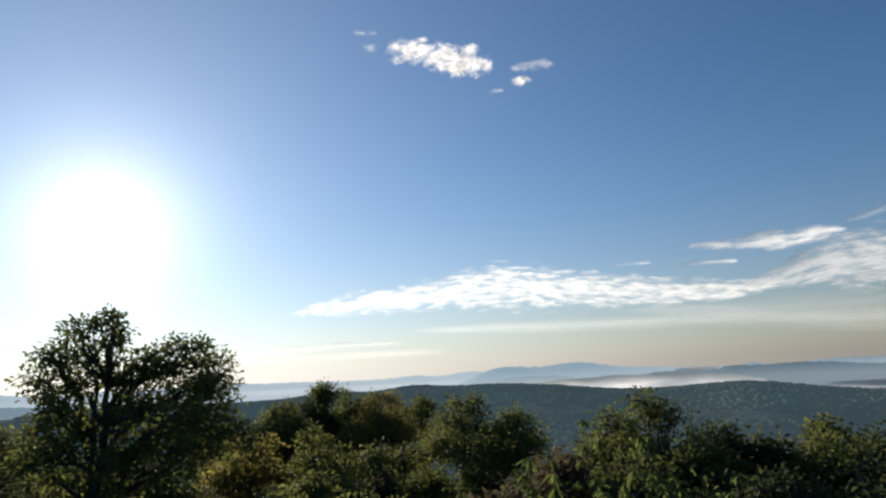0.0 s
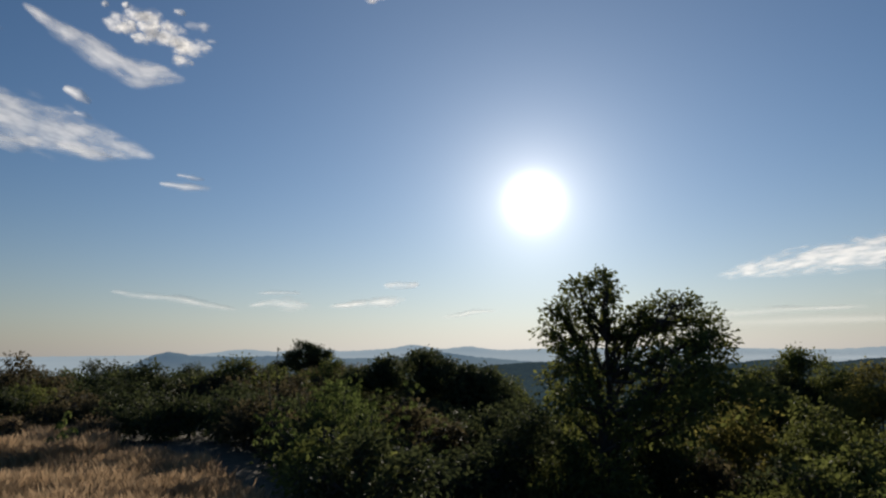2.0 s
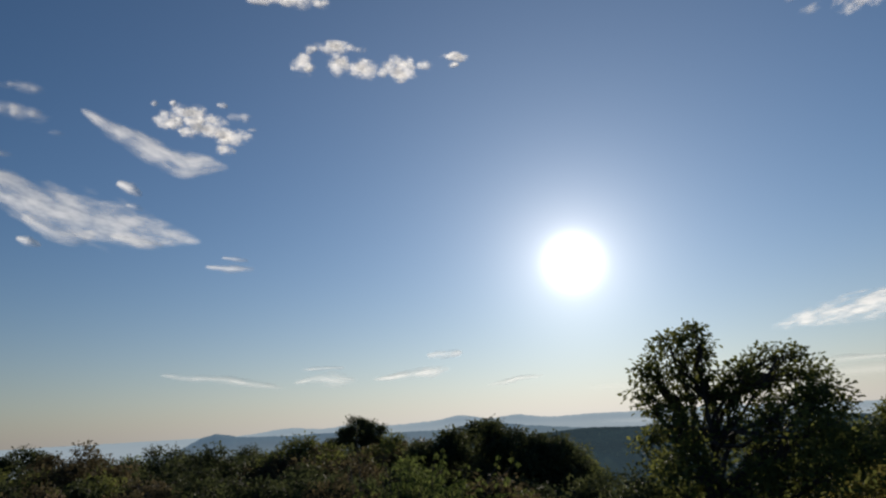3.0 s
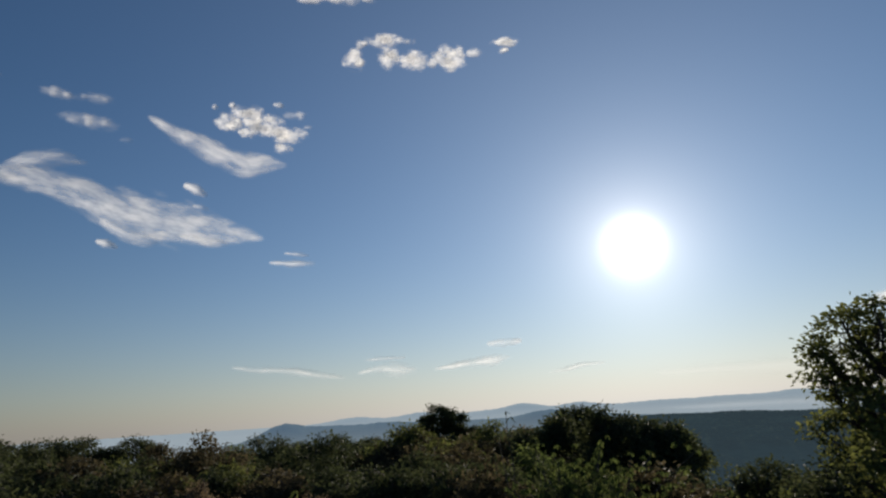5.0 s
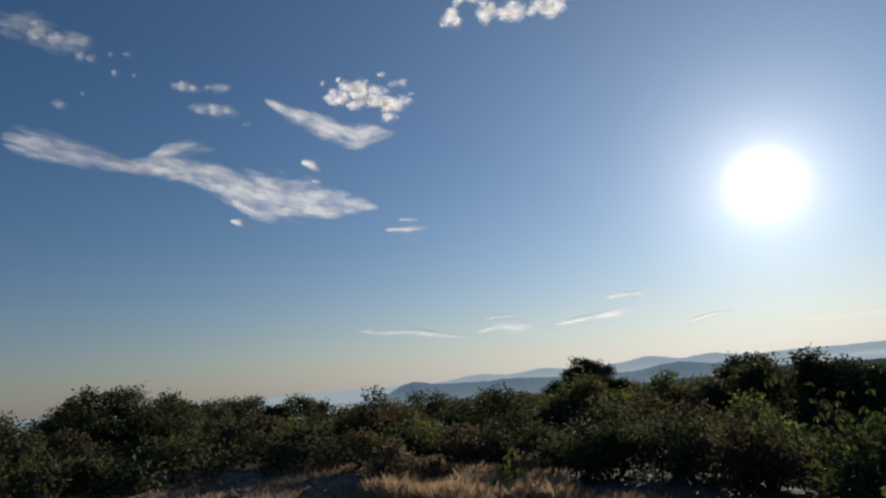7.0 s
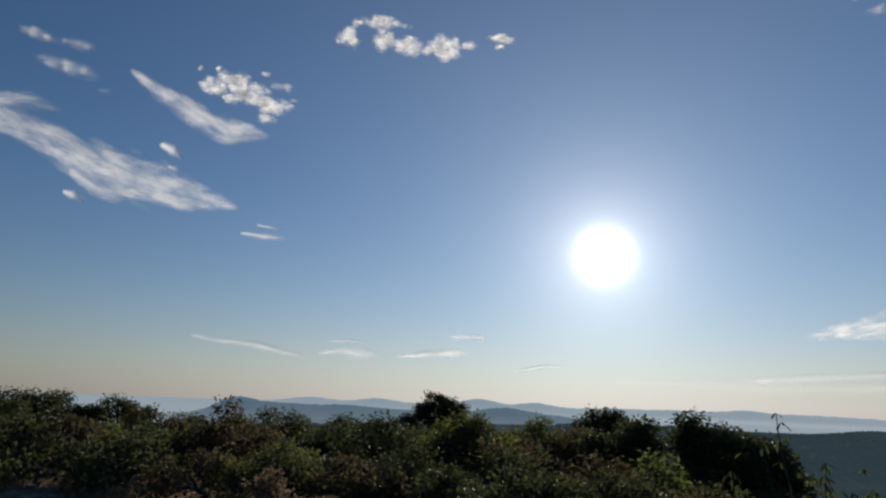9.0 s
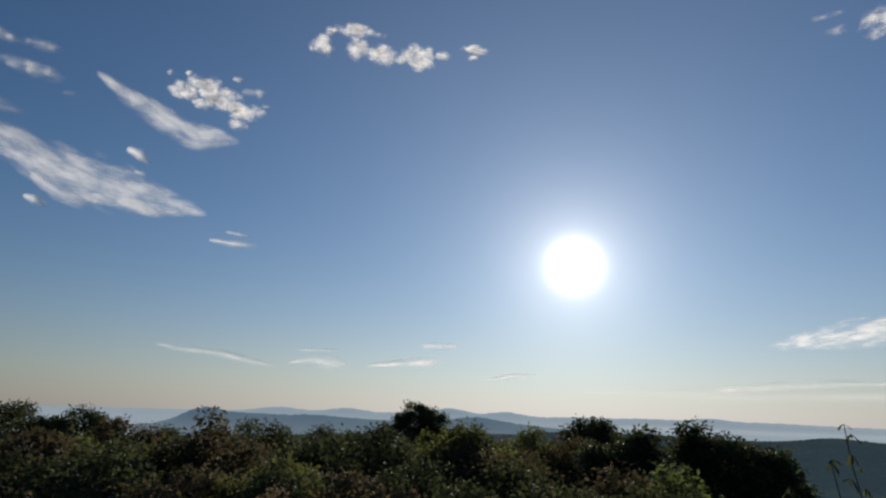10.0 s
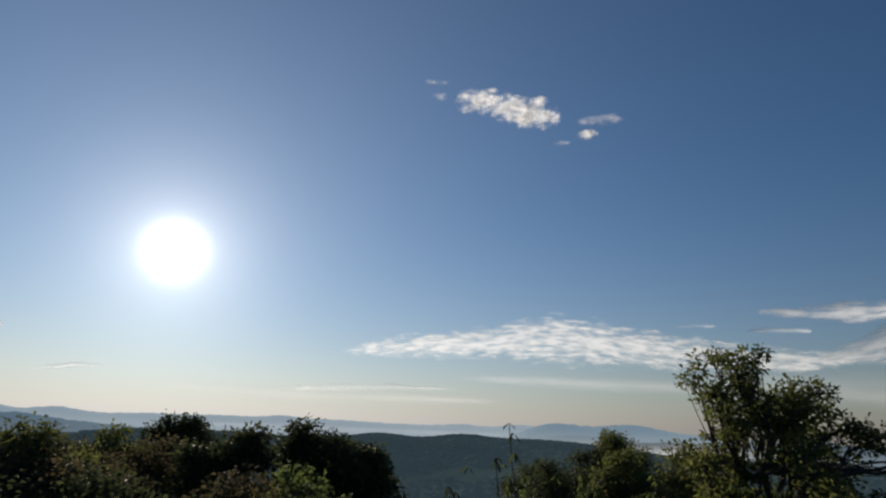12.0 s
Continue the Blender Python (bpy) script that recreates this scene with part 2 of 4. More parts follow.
LOW = vapour_material("low_thin_cloud", (0.4, 1.8, 1), 1.1, 0.1, 1.9, dense=0.38, detail=4.0)
VEIL = vapour_material("veil_cloud", (0.08, 0.8, 1), 1.2, 0.0, 1.4, dense=0.3)


# ---- small builders ----
def mesh_object(name, verts, faces, material, parent=None, label="", smooth=False):
    me = bpy.data.meshes.new(name)
    me.from_pydata(verts, [], faces)
    me.materials.append(material)
    if smooth:
        me.polygons.foreach_set("use_smooth", [True] * len(me.polygons))
    me.update()
    ob = new(name, me)
    if parent:
        ob.parent = parent
    if label:
        ob["label"] = label
    return ob


def quads_object(name, verts, faces, material, parent=None, smooth=False):
    """Many faces of one corner count out of arrays."""
    me = bpy.data.meshes.new(name)
    n, k = faces.shape
    me.vertices.add(len(verts))
    me.vertices.foreach_set("co", np.ascontiguousarray(verts, dtype=np.float32).ravel())
    me.loops.add(n * k)
    me.loops.foreach_set("vertex_index", np.ascontiguousarray(faces, dtype=np.int32).ravel())
    me.polygons.add(n)
    me.polygons.foreach_set("loop_start", np.arange(0, n * k, k, dtype=np.int32))
    if smooth:
        me.polygons.foreach_set("use_smooth", np.ones(n, dtype=bool))
    me.materials.append(material)
    me.update(calc_edges=True)
    ob = new(name, me)
    if parent:
        ob.parent = parent
    return ob


def tube(points, radii, sides=7):
    """Vertices and faces of a tapered, bent limb."""
    verts, faces = [], []
    for i, (p, r) in enumerate(zip(points, radii)):
        a = Vector(points[max(i - 1, 0)])
        b = Vector(points[min(i + 1, len(points) - 1)])
        q = (b - a).to_track_quat("Z", "Y")
        for k in range(sides):
            w = 2 * math.pi * k / sides
            verts.append(tuple(Vector(p) + q @ Vector((r * math.cos(w), r * math.sin(w), 0))))
    for i in range(len(points) - 1):
        for k in range(sides):
            a, b = i * sides + k, i * sides + (k + 1) % sides
            faces.append((a, b, b + sides, a + sides))
    faces.append(tuple(range((len(points) - 1) * sides, len(points) * sides)))
    return verts, faces


def joined(pieces):
    verts, faces = [], []
    for v, f in pieces:
        k = len(verts)
        verts += v
        faces += [tuple(i + k for i in q) for q in f]
    return verts, faces


def bent(rng, a, b, n, wander):
    a, b = np.array(a, float), np.array(b, float)
    pts = [a + (b - a) * t for t in np.linspace(0, 1, n)]
    for p in pts[1:-1]:
        p += rng.normal(0, wander, 3)
    return [tuple(p) for p in pts]


def unit_rows(a):
    return a / np.maximum(np.linalg.norm(a, axis=1), 1e-6)[:, None]


def leaf_arrays(rng, base, along, up, length, width, plain=False):
    """Folded leaves, each two quads that share the midrib; plain ones, for trees farther off, are one folded quad."""
    n = len(base)
    along = unit_rows(along)
    side = unit_rows(np.cross(along, up))
    nor = np.cross(side, along)
    L, Wd = length[:, None], width[:, None]
    fold = rng.uniform(0.05, 0.35, n)[:, None] * Wd
    droop = rng.uniform(0.0, 0.3, n)[:, None] * L
    if plain:
        v = np.stack([base, base + along * L * 0.55 + side * Wd * 0.5 + nor * fold, base + along * L - nor * droop, base + along * L * 0.55 - side * Wd * 0.5 + nor * fold], 1)
        return v.reshape(-1, 3), np.arange(n)[:, None] * 4 + np.array([[0, 1, 2, 3]])
    v = np.empty((n, 6, 3))
    v[:, 0] = base
    v[:, 1] = base + along * L * 0.35 + side * Wd * 0.36 + nor * fold * 0.7
    v[:, 2] = base + along * L * 0.72 + side * Wd * 0.5 + nor * fold - nor * droop * 0.4
    v[:, 3] = base + along * L - nor * droop
    v[:, 4] = base + along * L * 0.72 - side * Wd * 0.5 + nor * fold - nor * droop * 0.4
    v[:, 5] = base + along * L * 0.35 - side * Wd * 0.36 + nor * fold * 0.7
    k = np.arange(n)[:, None] * 6
    f = np.concatenate([k + np.array([[0, 1, 2, 3]]), k + np.array([[0, 3, 4, 5]])])
    return v.reshape(-1, 3), f


# ---- ground ----
def smooth(a, b, x):
    t = np.clip((x - a) / (b - a), 0, 1)
    return t * t * (3 - 2 * t)


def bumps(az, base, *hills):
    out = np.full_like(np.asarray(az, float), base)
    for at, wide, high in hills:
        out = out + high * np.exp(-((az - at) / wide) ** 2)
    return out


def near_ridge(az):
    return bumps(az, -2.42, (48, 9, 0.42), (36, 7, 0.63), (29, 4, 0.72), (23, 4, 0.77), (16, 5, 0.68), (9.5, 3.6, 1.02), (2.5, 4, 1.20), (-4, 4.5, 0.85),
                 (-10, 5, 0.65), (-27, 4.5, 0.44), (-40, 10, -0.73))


def ground_height(x, y):
    """The summit's flat top, the drop before it, the valley and the wooded ridge across it."""
    x, y = np.asarray(x, float), np.asarray(y, float)
    edge = 3.6 + np.maximum(0, -x - 6) * 0.5 + np.maximum(0, x) * 0.1
    d = np.maximum(0, y - edge)
    r = np.hypot(x, y)
    local = -0.27 * np.maximum(0, np.sqrt(d * d + 2.0) - 1.41)
    local += 0.05 * np.sin(x * 0.9 + 1.3) * np.sin(y * 0.8) * smooth(0, 6, r) - 0.10 * np.maximum(0, r - 38) * (1 - smooth(0, 60, d))
    az = np.degrees(np.arctan2(-x, y))
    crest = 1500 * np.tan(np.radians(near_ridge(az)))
    floor = -125.0 - 18 * np.sin(az * 0.11)
    far = floor + (crest - floor) * smooth(650, 1500, r) * (1 - smooth(1500, 2300, r))
    far -= 150 * smooth(1900, 4700, r)
    far += 5 * np.sin(x * 0.011) * np.sin(y * 0.013) * smooth(500, 900, r) * (1 - smooth(1300, 1500, r))
    w = smooth(60, 520, r)
    return np.maximum(local, -60) * (1 - w) + far * w


def build_ground():
    turns = 288
    radii = np.concatenate([np.linspace(0.6, 40, 60), np.geomspace(42, 4700, 90)])
    az = np.linspace(0, 2 * math.pi, turns, endpoint=False)
    R, A = np.meshgrid(radii, az, indexing="ij")
    X, Y = -R * np.sin(A), R * np.cos(A)
    verts = np.stack([X, Y, ground_height(X, Y)], -1).reshape(-1, 3)
    i, j = np.meshgrid(np.arange(len(radii) - 1), np.arange(turns), indexing="ij")
    k = (j + 1) % turns
    faces = np.stack([i * turns + j, i * turns + k, (i + 1) * turns + k, (i + 1) * turns + j], -1).reshape(-1, 4)[:, ::-1]
    verts = np.vstack([verts, [[0, 0, 0]]])
    ob = quads_object("ground", verts, faces, SOIL, smooth=True)
    me = ob.data
    # past 45 m the ground takes the woods colour with its painted haze glow
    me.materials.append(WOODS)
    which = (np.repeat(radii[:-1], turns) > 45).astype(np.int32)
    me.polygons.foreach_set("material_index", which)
    centre = len(verts) - 1
    bm = bmesh.new()
    bm.from_mesh(me)
    bm.verts.ensure_lookup_table()
    for q in range(turns):
        bm.faces.new((bm.verts[q], bm.verts[(q + 1) % turns], bm.verts[centre]))
    bm.to_mesh(me)
    bm.free()
    return tagged(ob, "stony summit soil falling away to a wooded valley", "ground", kind="structure")


build_ground()


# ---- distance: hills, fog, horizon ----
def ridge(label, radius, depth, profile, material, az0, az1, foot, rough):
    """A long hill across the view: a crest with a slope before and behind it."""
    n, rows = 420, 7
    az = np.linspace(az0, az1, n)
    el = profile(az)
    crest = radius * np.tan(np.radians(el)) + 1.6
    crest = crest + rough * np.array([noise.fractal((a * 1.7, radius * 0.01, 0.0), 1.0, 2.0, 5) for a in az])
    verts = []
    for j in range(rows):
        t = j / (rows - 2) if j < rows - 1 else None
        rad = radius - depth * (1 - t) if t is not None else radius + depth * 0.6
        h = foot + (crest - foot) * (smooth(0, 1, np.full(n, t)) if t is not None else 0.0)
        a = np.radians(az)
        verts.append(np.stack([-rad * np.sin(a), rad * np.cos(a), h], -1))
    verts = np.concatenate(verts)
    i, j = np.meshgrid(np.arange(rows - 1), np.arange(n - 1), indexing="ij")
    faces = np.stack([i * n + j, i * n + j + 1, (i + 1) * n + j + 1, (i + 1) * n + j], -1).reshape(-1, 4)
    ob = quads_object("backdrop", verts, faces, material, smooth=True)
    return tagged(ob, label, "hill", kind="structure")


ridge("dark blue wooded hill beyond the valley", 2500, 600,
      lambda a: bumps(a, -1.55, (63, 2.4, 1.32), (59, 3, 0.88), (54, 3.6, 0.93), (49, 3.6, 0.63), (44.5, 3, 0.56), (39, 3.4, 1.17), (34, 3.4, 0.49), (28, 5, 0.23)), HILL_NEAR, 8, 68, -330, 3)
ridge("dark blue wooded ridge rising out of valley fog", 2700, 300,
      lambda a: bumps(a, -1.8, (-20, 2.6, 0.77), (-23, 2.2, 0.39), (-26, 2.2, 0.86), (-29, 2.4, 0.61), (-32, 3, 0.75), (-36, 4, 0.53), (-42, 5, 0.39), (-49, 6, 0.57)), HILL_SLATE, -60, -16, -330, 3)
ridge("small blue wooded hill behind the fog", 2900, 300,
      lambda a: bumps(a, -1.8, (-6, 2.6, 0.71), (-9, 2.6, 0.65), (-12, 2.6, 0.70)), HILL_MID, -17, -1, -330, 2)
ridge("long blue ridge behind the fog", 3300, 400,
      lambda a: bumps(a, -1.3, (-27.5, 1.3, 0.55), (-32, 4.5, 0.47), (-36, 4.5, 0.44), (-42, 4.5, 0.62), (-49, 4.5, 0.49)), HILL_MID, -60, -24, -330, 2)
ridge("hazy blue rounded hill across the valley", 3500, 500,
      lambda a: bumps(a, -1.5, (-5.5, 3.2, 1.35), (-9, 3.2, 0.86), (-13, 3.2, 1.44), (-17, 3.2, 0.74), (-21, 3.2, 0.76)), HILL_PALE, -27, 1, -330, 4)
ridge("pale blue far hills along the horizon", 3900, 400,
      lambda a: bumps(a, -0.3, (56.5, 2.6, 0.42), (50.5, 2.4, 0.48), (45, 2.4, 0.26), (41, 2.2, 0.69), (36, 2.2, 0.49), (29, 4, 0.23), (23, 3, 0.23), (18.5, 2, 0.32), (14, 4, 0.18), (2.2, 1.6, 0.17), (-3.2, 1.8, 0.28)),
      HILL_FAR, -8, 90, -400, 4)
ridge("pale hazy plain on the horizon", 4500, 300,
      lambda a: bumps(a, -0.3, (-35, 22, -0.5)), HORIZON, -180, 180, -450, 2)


def add_uv(ob, name, values):
    layer = ob.data.uv_layers.new(name=name)
    idx = np.empty(len(ob.data.loops), dtype=np.int32)
    ob.data.loops.foreach_get("vertex_index", idx)
    layer.data.foreach_set("uv", np.ascontiguousarray(values[idx], dtype=np.float32).ravel())


def sky_mesh(label, az, el, depth, faces, degrees, unit, material):
    a, e = np.radians(az), np.radians(el)
    verts = np.stack([-depth * np.sin(a) * np.cos(e), depth * np.cos(a) * np.cos(e), depth * np.sin(e)], -1).reshape(-1, 3)
    ob = quads_object("cloud", verts, faces, material, smooth=True)
    add_uv(ob, "degrees", degrees.reshape(-1, 2))
    add_uv(ob, "unit", unit.reshape(-1, 2))
    return tagged(ob, label, "cloud", group="morning clouds", kind="structure")


def grid_faces(nu, nv):
    i, j = np.meshgrid(np.arange(nv - 1), np.arange(nu - 1), indexing="ij")
    return np.stack([i * nu + j, i * nu + j + 1, (i + 1) * nu + j + 1, (i + 1) * nu + j], -1).reshape(-1, 4)


def band_cloud(label, spine, material, radius=4300):
    """A drawn-out cloud along a few (heading, elevation, half width) stations; it bulges along its spine."""
    p = np.array(spine, float)
    step = np.concatenate([[0], np.cumsum(np.hypot(*np.diff(p[:, :2], axis=0).T))])
    nu, nv = 64, 11
    at = np.linspace(0, step[-1], nu)
    soft = np.ones(7) / 7
    line = [np.convolve(np.pad(np.interp(at, step, p[:, k]), 3, mode="edge"), soft, "valid") for k in range(3)]
    az, el, half = line
    mid = math.cos(radians(el.mean()))
    tx, ty = np.gradient(-az * mid), np.gradient(el)
    n = np.hypot(tx, ty)
    v = np.linspace(-1, 1, nv)[:, None]
    off = v * (half[None] * 1.25 + 0.06)
    A = az[None] + off * (ty / n)[None] / mid
    E = el[None] + off * (tx / n)[None]
    u = np.linspace(-1, 1, nu)[None] + 0 * v
    unit = np.stack([np.sign(u) * np.abs(u) ** 5, v + 0 * u], -1)
    depth = radius * (1 - 0.02 * (1 - u * u) * (1 - v * v))
    return sky_mesh(label, A, E, depth, grid_faces(nu, nv), np.stack([at[None] + 0 * v + az[0], off + el.mean()], -1), unit, material)


def puff_cloud(label, lobes, size, seed, material, radius=4250, fill=1.0):
    """A field of small rounded cloudlets, each of about that many degrees, crowded into a few (heading, elevation, half width, half height) lobes."""
    rng = np.random.default_rng(seed)
    k = 7
    gu, gv = np.meshgrid(np.linspace(-1, 1, k), np.linspace(-1, 1, k))
    face = grid_faces(k, k)
    az, el, dep, fac, deg, uni = [], [], [], [], [], []
    for a0, e0, rx, ry in lobes:
        count = max(1, int(fill * 1.5 * rx * ry / (size * size) + 0.5))
        for q in range(count + (count > 2)):
            w, r = rng.uniform(0, 2 * math.pi), math.sqrt(rng.uniform(0, 1)) * (count > 1)
            dx, dy = max(rx - size * 0.5, 0) * r * math.cos(w), max(ry - size * 0.4, 0) * r * math.sin(w)
            s = min(size, 1.6 * ry) * rng.uniform(0.65, 1.25)
            wide, high = (s * rng.uniform(1.0, 1.45), s * rng.uniform(0.75, 1.0)) if count > 1 else (rx * 1.1, ry * 1.2)
            if q == count:
                # the thin body between the cloudlets of this lobe
                dx, dy, wide, high = 0.0, 0.0, rx * 1.25, ry * 1.35
            U, V = gu * wide, gv * high
            fac.append(face + len(az) * k * k)
            az.append(a0 - (dx + U) / math.cos(radians(e0)))
            el.append(e0 + dy + V)
            dep.append(radius * (1 - 0.012 * (1 - gu * gu) * (1 - gv * gv)) + rng.uniform(-60, 60))
            deg.append(np.stack([U + q * 3.1 + a0, V + q * 1.7], -1))
            uni.append(np.stack([gu, gv], -1))
    return sky_mesh(label, np.array(az), np.array(el), np.array(dep), np.concatenate(fac), np.array(deg), np.array(uni), material)


PUFF, LONG, THIN = "white puffy altocumulus cloud in blue sky", "long pale streak of cloud low in the sky", "thin faint wisp of cloud"
TUFT = "faint scattered cloudlets high in the blue sky"
# puffy fields: label, lobes, cloudlet size, fill, material
for k, (words, lobes, size, fill, mat) in enumerate((
    (PUFF, ((1.4, 30.1, 1.75, 1.06), (-1.3, 29.8, 1.75, 0.97), (-3.3, 29.1, 1.96, 1.27), (-5.3, 28.6, 1.86, 0.98), (0.0, 31.1, 0.82, 0.34), (-5.1, 30.0, 1.23, 0.68), (2.6, 30.5, 0.72, 0.44)), 0.66, 0.75, PUFFS),
    (THIN, ((5.2, 30.5, 0.8, 0.36), (5.6, 31.7, 1.1, 0.24)), 0.4, 1.2, WISPY),
    (PUFF, ((-10.2, 26.7, 1.0, 0.42),), 0.42, 1.2, PUFFS), (THIN, ((-11.4, 27.9, 1.9, 0.46),), 0.5, 1.2, WISPY), (THIN, ((-7.5, 26.1, 0.73, 0.28),), 0.35, 1.0, WISPY),
    (PUFF, ((55.8, 33.1, 0.99, 0.89), (54.6, 34.6, 1.36, 0.39), (52.5, 34.75, 1.67, 0.54), (52.1, 33.35, 0.94, 1.0), (50.3, 34.7, 1.1, 0.37), (49.3, 32.9, 1.35, 0.84), (47.4, 33.1, 1.07, 0.75), (45.3, 33.0, 1.58, 1.04), (42.7, 33.3, 0.8, 0.48)), 0.7, 1.0, PUFFS),
    (PUFF, ((39.2, 33.8, 1.2, 0.42), (39.2, 33.2, 1.0, 0.3)), 0.45, 1.1, PUFFS),
    (PUFF, ((69.7, 28.1, 0.34, 0.34), (68.2, 27.0, 1.3, 0.69), (66.5, 27.9, 1.41, 0.68), (64.8, 27.0, 1.73, 0.89), (66.5, 26.2, 1.1, 0.4), (62.5, 26.2, 1.54, 0.7), (63.2, 25.15, 0.83, 0.56), (63.6, 28.8, 0.5, 0.34), (68.0, 28.5, 0.34, 0.3)), 0.66, 1.05, PUFFS),
    (THIN, ((61.9, 28.0, 1.0, 0.4), (60.6, 27.0, 0.5, 0.2)), 0.4, 1.0, WISPY),
    (TUFT, ((82.6, 27.2, 1.54, 0.4), (79.7, 27.4, 1.24, 0.4)), 0.5, 1.0, WISPY), (TUFT, ((80.2, 25.4, 1.96, 0.6), (77.2, 24.4, 0.64, 0.25)), 0.5, 1.2, WISPY),
    (TUFT, ((92.6, 29.3, 1.8, 0.9), (95.5, 29.8, 2.0, 1.0), (90.8, 28.4, 1.1, 0.36)), 0.65, 1.2, WISPY),
    (TUFT, ((88.7, 27.6, 0.32, 0.34), (87.1, 27.6, 0.31, 0.24), (87.6, 29.2, 0.7, 0.24), (89.1, 29.0, 0.24, 0.22)), 0.4, 1.0, WISPY),
    (TUFT, ((92.6, 24.5, 0.8, 0.42), (91.1, 25.6, 0.3, 0.22)), 0.4, 1.0, WISPY),
    (PUFF, ((57.6, 38.4, 3.4, 0.66), (60.5, 38.0, 1.2, 0.4)), 0.8, 0.8, PUFFS),
)):
    puff_cloud(words, lobes, size, 900 + k, mat, fill=fill)
# drawn-out banks: label, stations (heading, elevation, half width), material
for words, spine, mat in (
    (LONG, ((90.0, 20.3, 0.3), (87.6, 20.1, 0.5), (84.6, 20.3, 0.9), (80.5, 19.7, 1.2), (77.2, 18.4, 1.8), (74.2, 17.9, 2.1), (71.1, 17.45, 1.85), (68.4, 17.1, 1.15), (66.0, 17.0, 0.75), (64.3, 16.6, 0.2)), BANK),
    (LONG, ((97.0, 21.5, 0.9), (92.7, 20.9, 1.3), (90.4, 20.7, 1.1), (87.6, 20.1, 0.65), (84.5, 20.0, 0.25)), WISP),
    (THIN, ((86.2, 20.8, 0.2), (84.0, 21.7, 0.75), (82.0, 22.1, 0.7), (79.7, 22.0, 0.15)), WISP),
    (THIN, ((78.8, 17.6, 0.3), (76.7, 16.6, 0.7), (74.7, 16.2, 0.6), (73.0, 16.9, 0.3)), WISP), (THIN, ((72.4, 16.7, 0.3), (70.6, 16.4, 0.6), (67.7, 16.0, 0.2)), WISP),
    (LONG, ((75.8, 26.8, 0.2), (73.6, 25.7, 0.58), (71.0, 24.8, 0.9), (68.3, 23.9, 1.1), (66.6, 23.3, 1.2), (64.4, 23.5, 0.75), (62.3, 23.5, 0.25)), BANK),
    (THIN, ((64.4, 14.5, 0.12), (62.0, 14.4, 0.34), (59.7, 14.4, 0.22)), BANK), (THIN, ((63.0, 15.4, 0.1), (61.6, 15.3, 0.22), (60.4, 15.2, 0.1)), WISP),
    (THIN, ((72.2, 21.2, 0.2), (70.9, 20.8, 0.48), (69.9, 20.3, 0.15)), BANK), (THIN, ((71.3, 19.4, 0.1), (70.5, 19.3, 0.3), (69.7, 19.1, 0.1)), WISP), (THIN, ((78.9, 15.8, 0.1), (78.0, 15.6, 0.42), (77.0, 15.3, 0.1)), BANK),
    (THIN, ((67.6, 5.1, 0.1), (64.5, 4.75, 0.31), (61.7, 4.5, 0.37), (59.1, 4.0, 0.3), (56.5, 3.5, 0.15)), LOW), (THIN, ((56.3, 4.0, 0.1), (53.8, 4.45, 0.5), (52.4, 4.3, 0.7), (50.3, 4.0, 0.2)), LOW),
    (THIN, ((55.8, 5.2, 0.07), (53.9, 5.3, 0.2), (51.5, 5.3, 0.1)), LOW), (THIN, ((49.2, 4.05, 0.1), (46.0, 4.3, 0.36), (43.4, 4.55, 0.52), (41.5, 4.8, 0.2)), BANK),
    (THIN, ((44.0, 6.0, 0.2), (42.4, 6.1, 0.38), (40.4, 6.15, 0.22)), BANK), (THIN, ((38.4, 3.0, 0.1), (36.6, 3.2, 0.2), (35.3, 3.5, 0.22), (32.9, 3.5, 0.15)), LOW),
    (THIN, ((19.2, 2.4, 0.15), (15.1, 2.65, 0.46), (11.1, 2.95, 0.42), (6.4, 3.0, 0.2), (2.4, 3.0, 0.1)), LOW),
    (LONG, ((14.6, 5.8, 0.15), (10.5, 6.55, 0.8), (4.7, 7.05, 1.15), (0.3, 7.3, 1.3), (-4.7, 7.85, 2.1), (-8.4, 7.6, 2.2), (-12.7, 7.1, 1.7), (-17.7, 6.5, 1.45), (-22.6, 5.9, 1.1), (-28.0, 5.7, 0.8), (-32.5, 5.7, 0.4)), STREAK),
    (LONG, ((-27.5, 6.0, 0.3), (-31.5, 6.5, 1.05), (-34.4, 7.1, 2.2), (-38.0, 6.9, 2.5), (-45.0, 6.4, 2.5)), STREAK),
    (LONG, ((-23.6, 9.85, 0.2), (-27.7, 9.55, 0.5), (-31.1, 9.4, 0.85), (-33.6, 9.45, 0.7), (-36.2, 9.6, 0.25)), STREAK),
    (THIN, ((-16.0, 8.85, 0.12), (-18.5, 8.9, 0.24), (-20.7, 8.8, 0.12)), WISP), (THIN, ((-22.7, 8.25, 0.12), (-24.8, 8.3, 0.28), (-27.8, 8.1, 0.15)), WISP), (THIN, ((-35.5, 10.2, 0.15), (-38.7, 10.8, 0.5), (-43.0, 10.8, 0.3)), WISP),
    (THIN, ((4.5, 4.2, 0.2), (-7.1, 3.95, 0.65), (-19.9, 3.6, 0.8), (-28.9, 3.2, 0.95), (-37.3, 2.4, 1.1), (-48.0, 2.0, 1.1)), VEIL), (THIN, ((30.0, 2.3, 0.2), (20.0, 2.1, 0.6), (8.0, 2.0, 0.6), (-2.0, 2.0, 0.2)), VEIL),
    (THIN, ((-16.0, 4.9, 0.1), (-26.0, 4.0, 0.9), (-38.0, 3.6, 1.5), (-50.0, 3.4, 1.5)), VEIL),
):
    band_cloud(words, spine, mat)
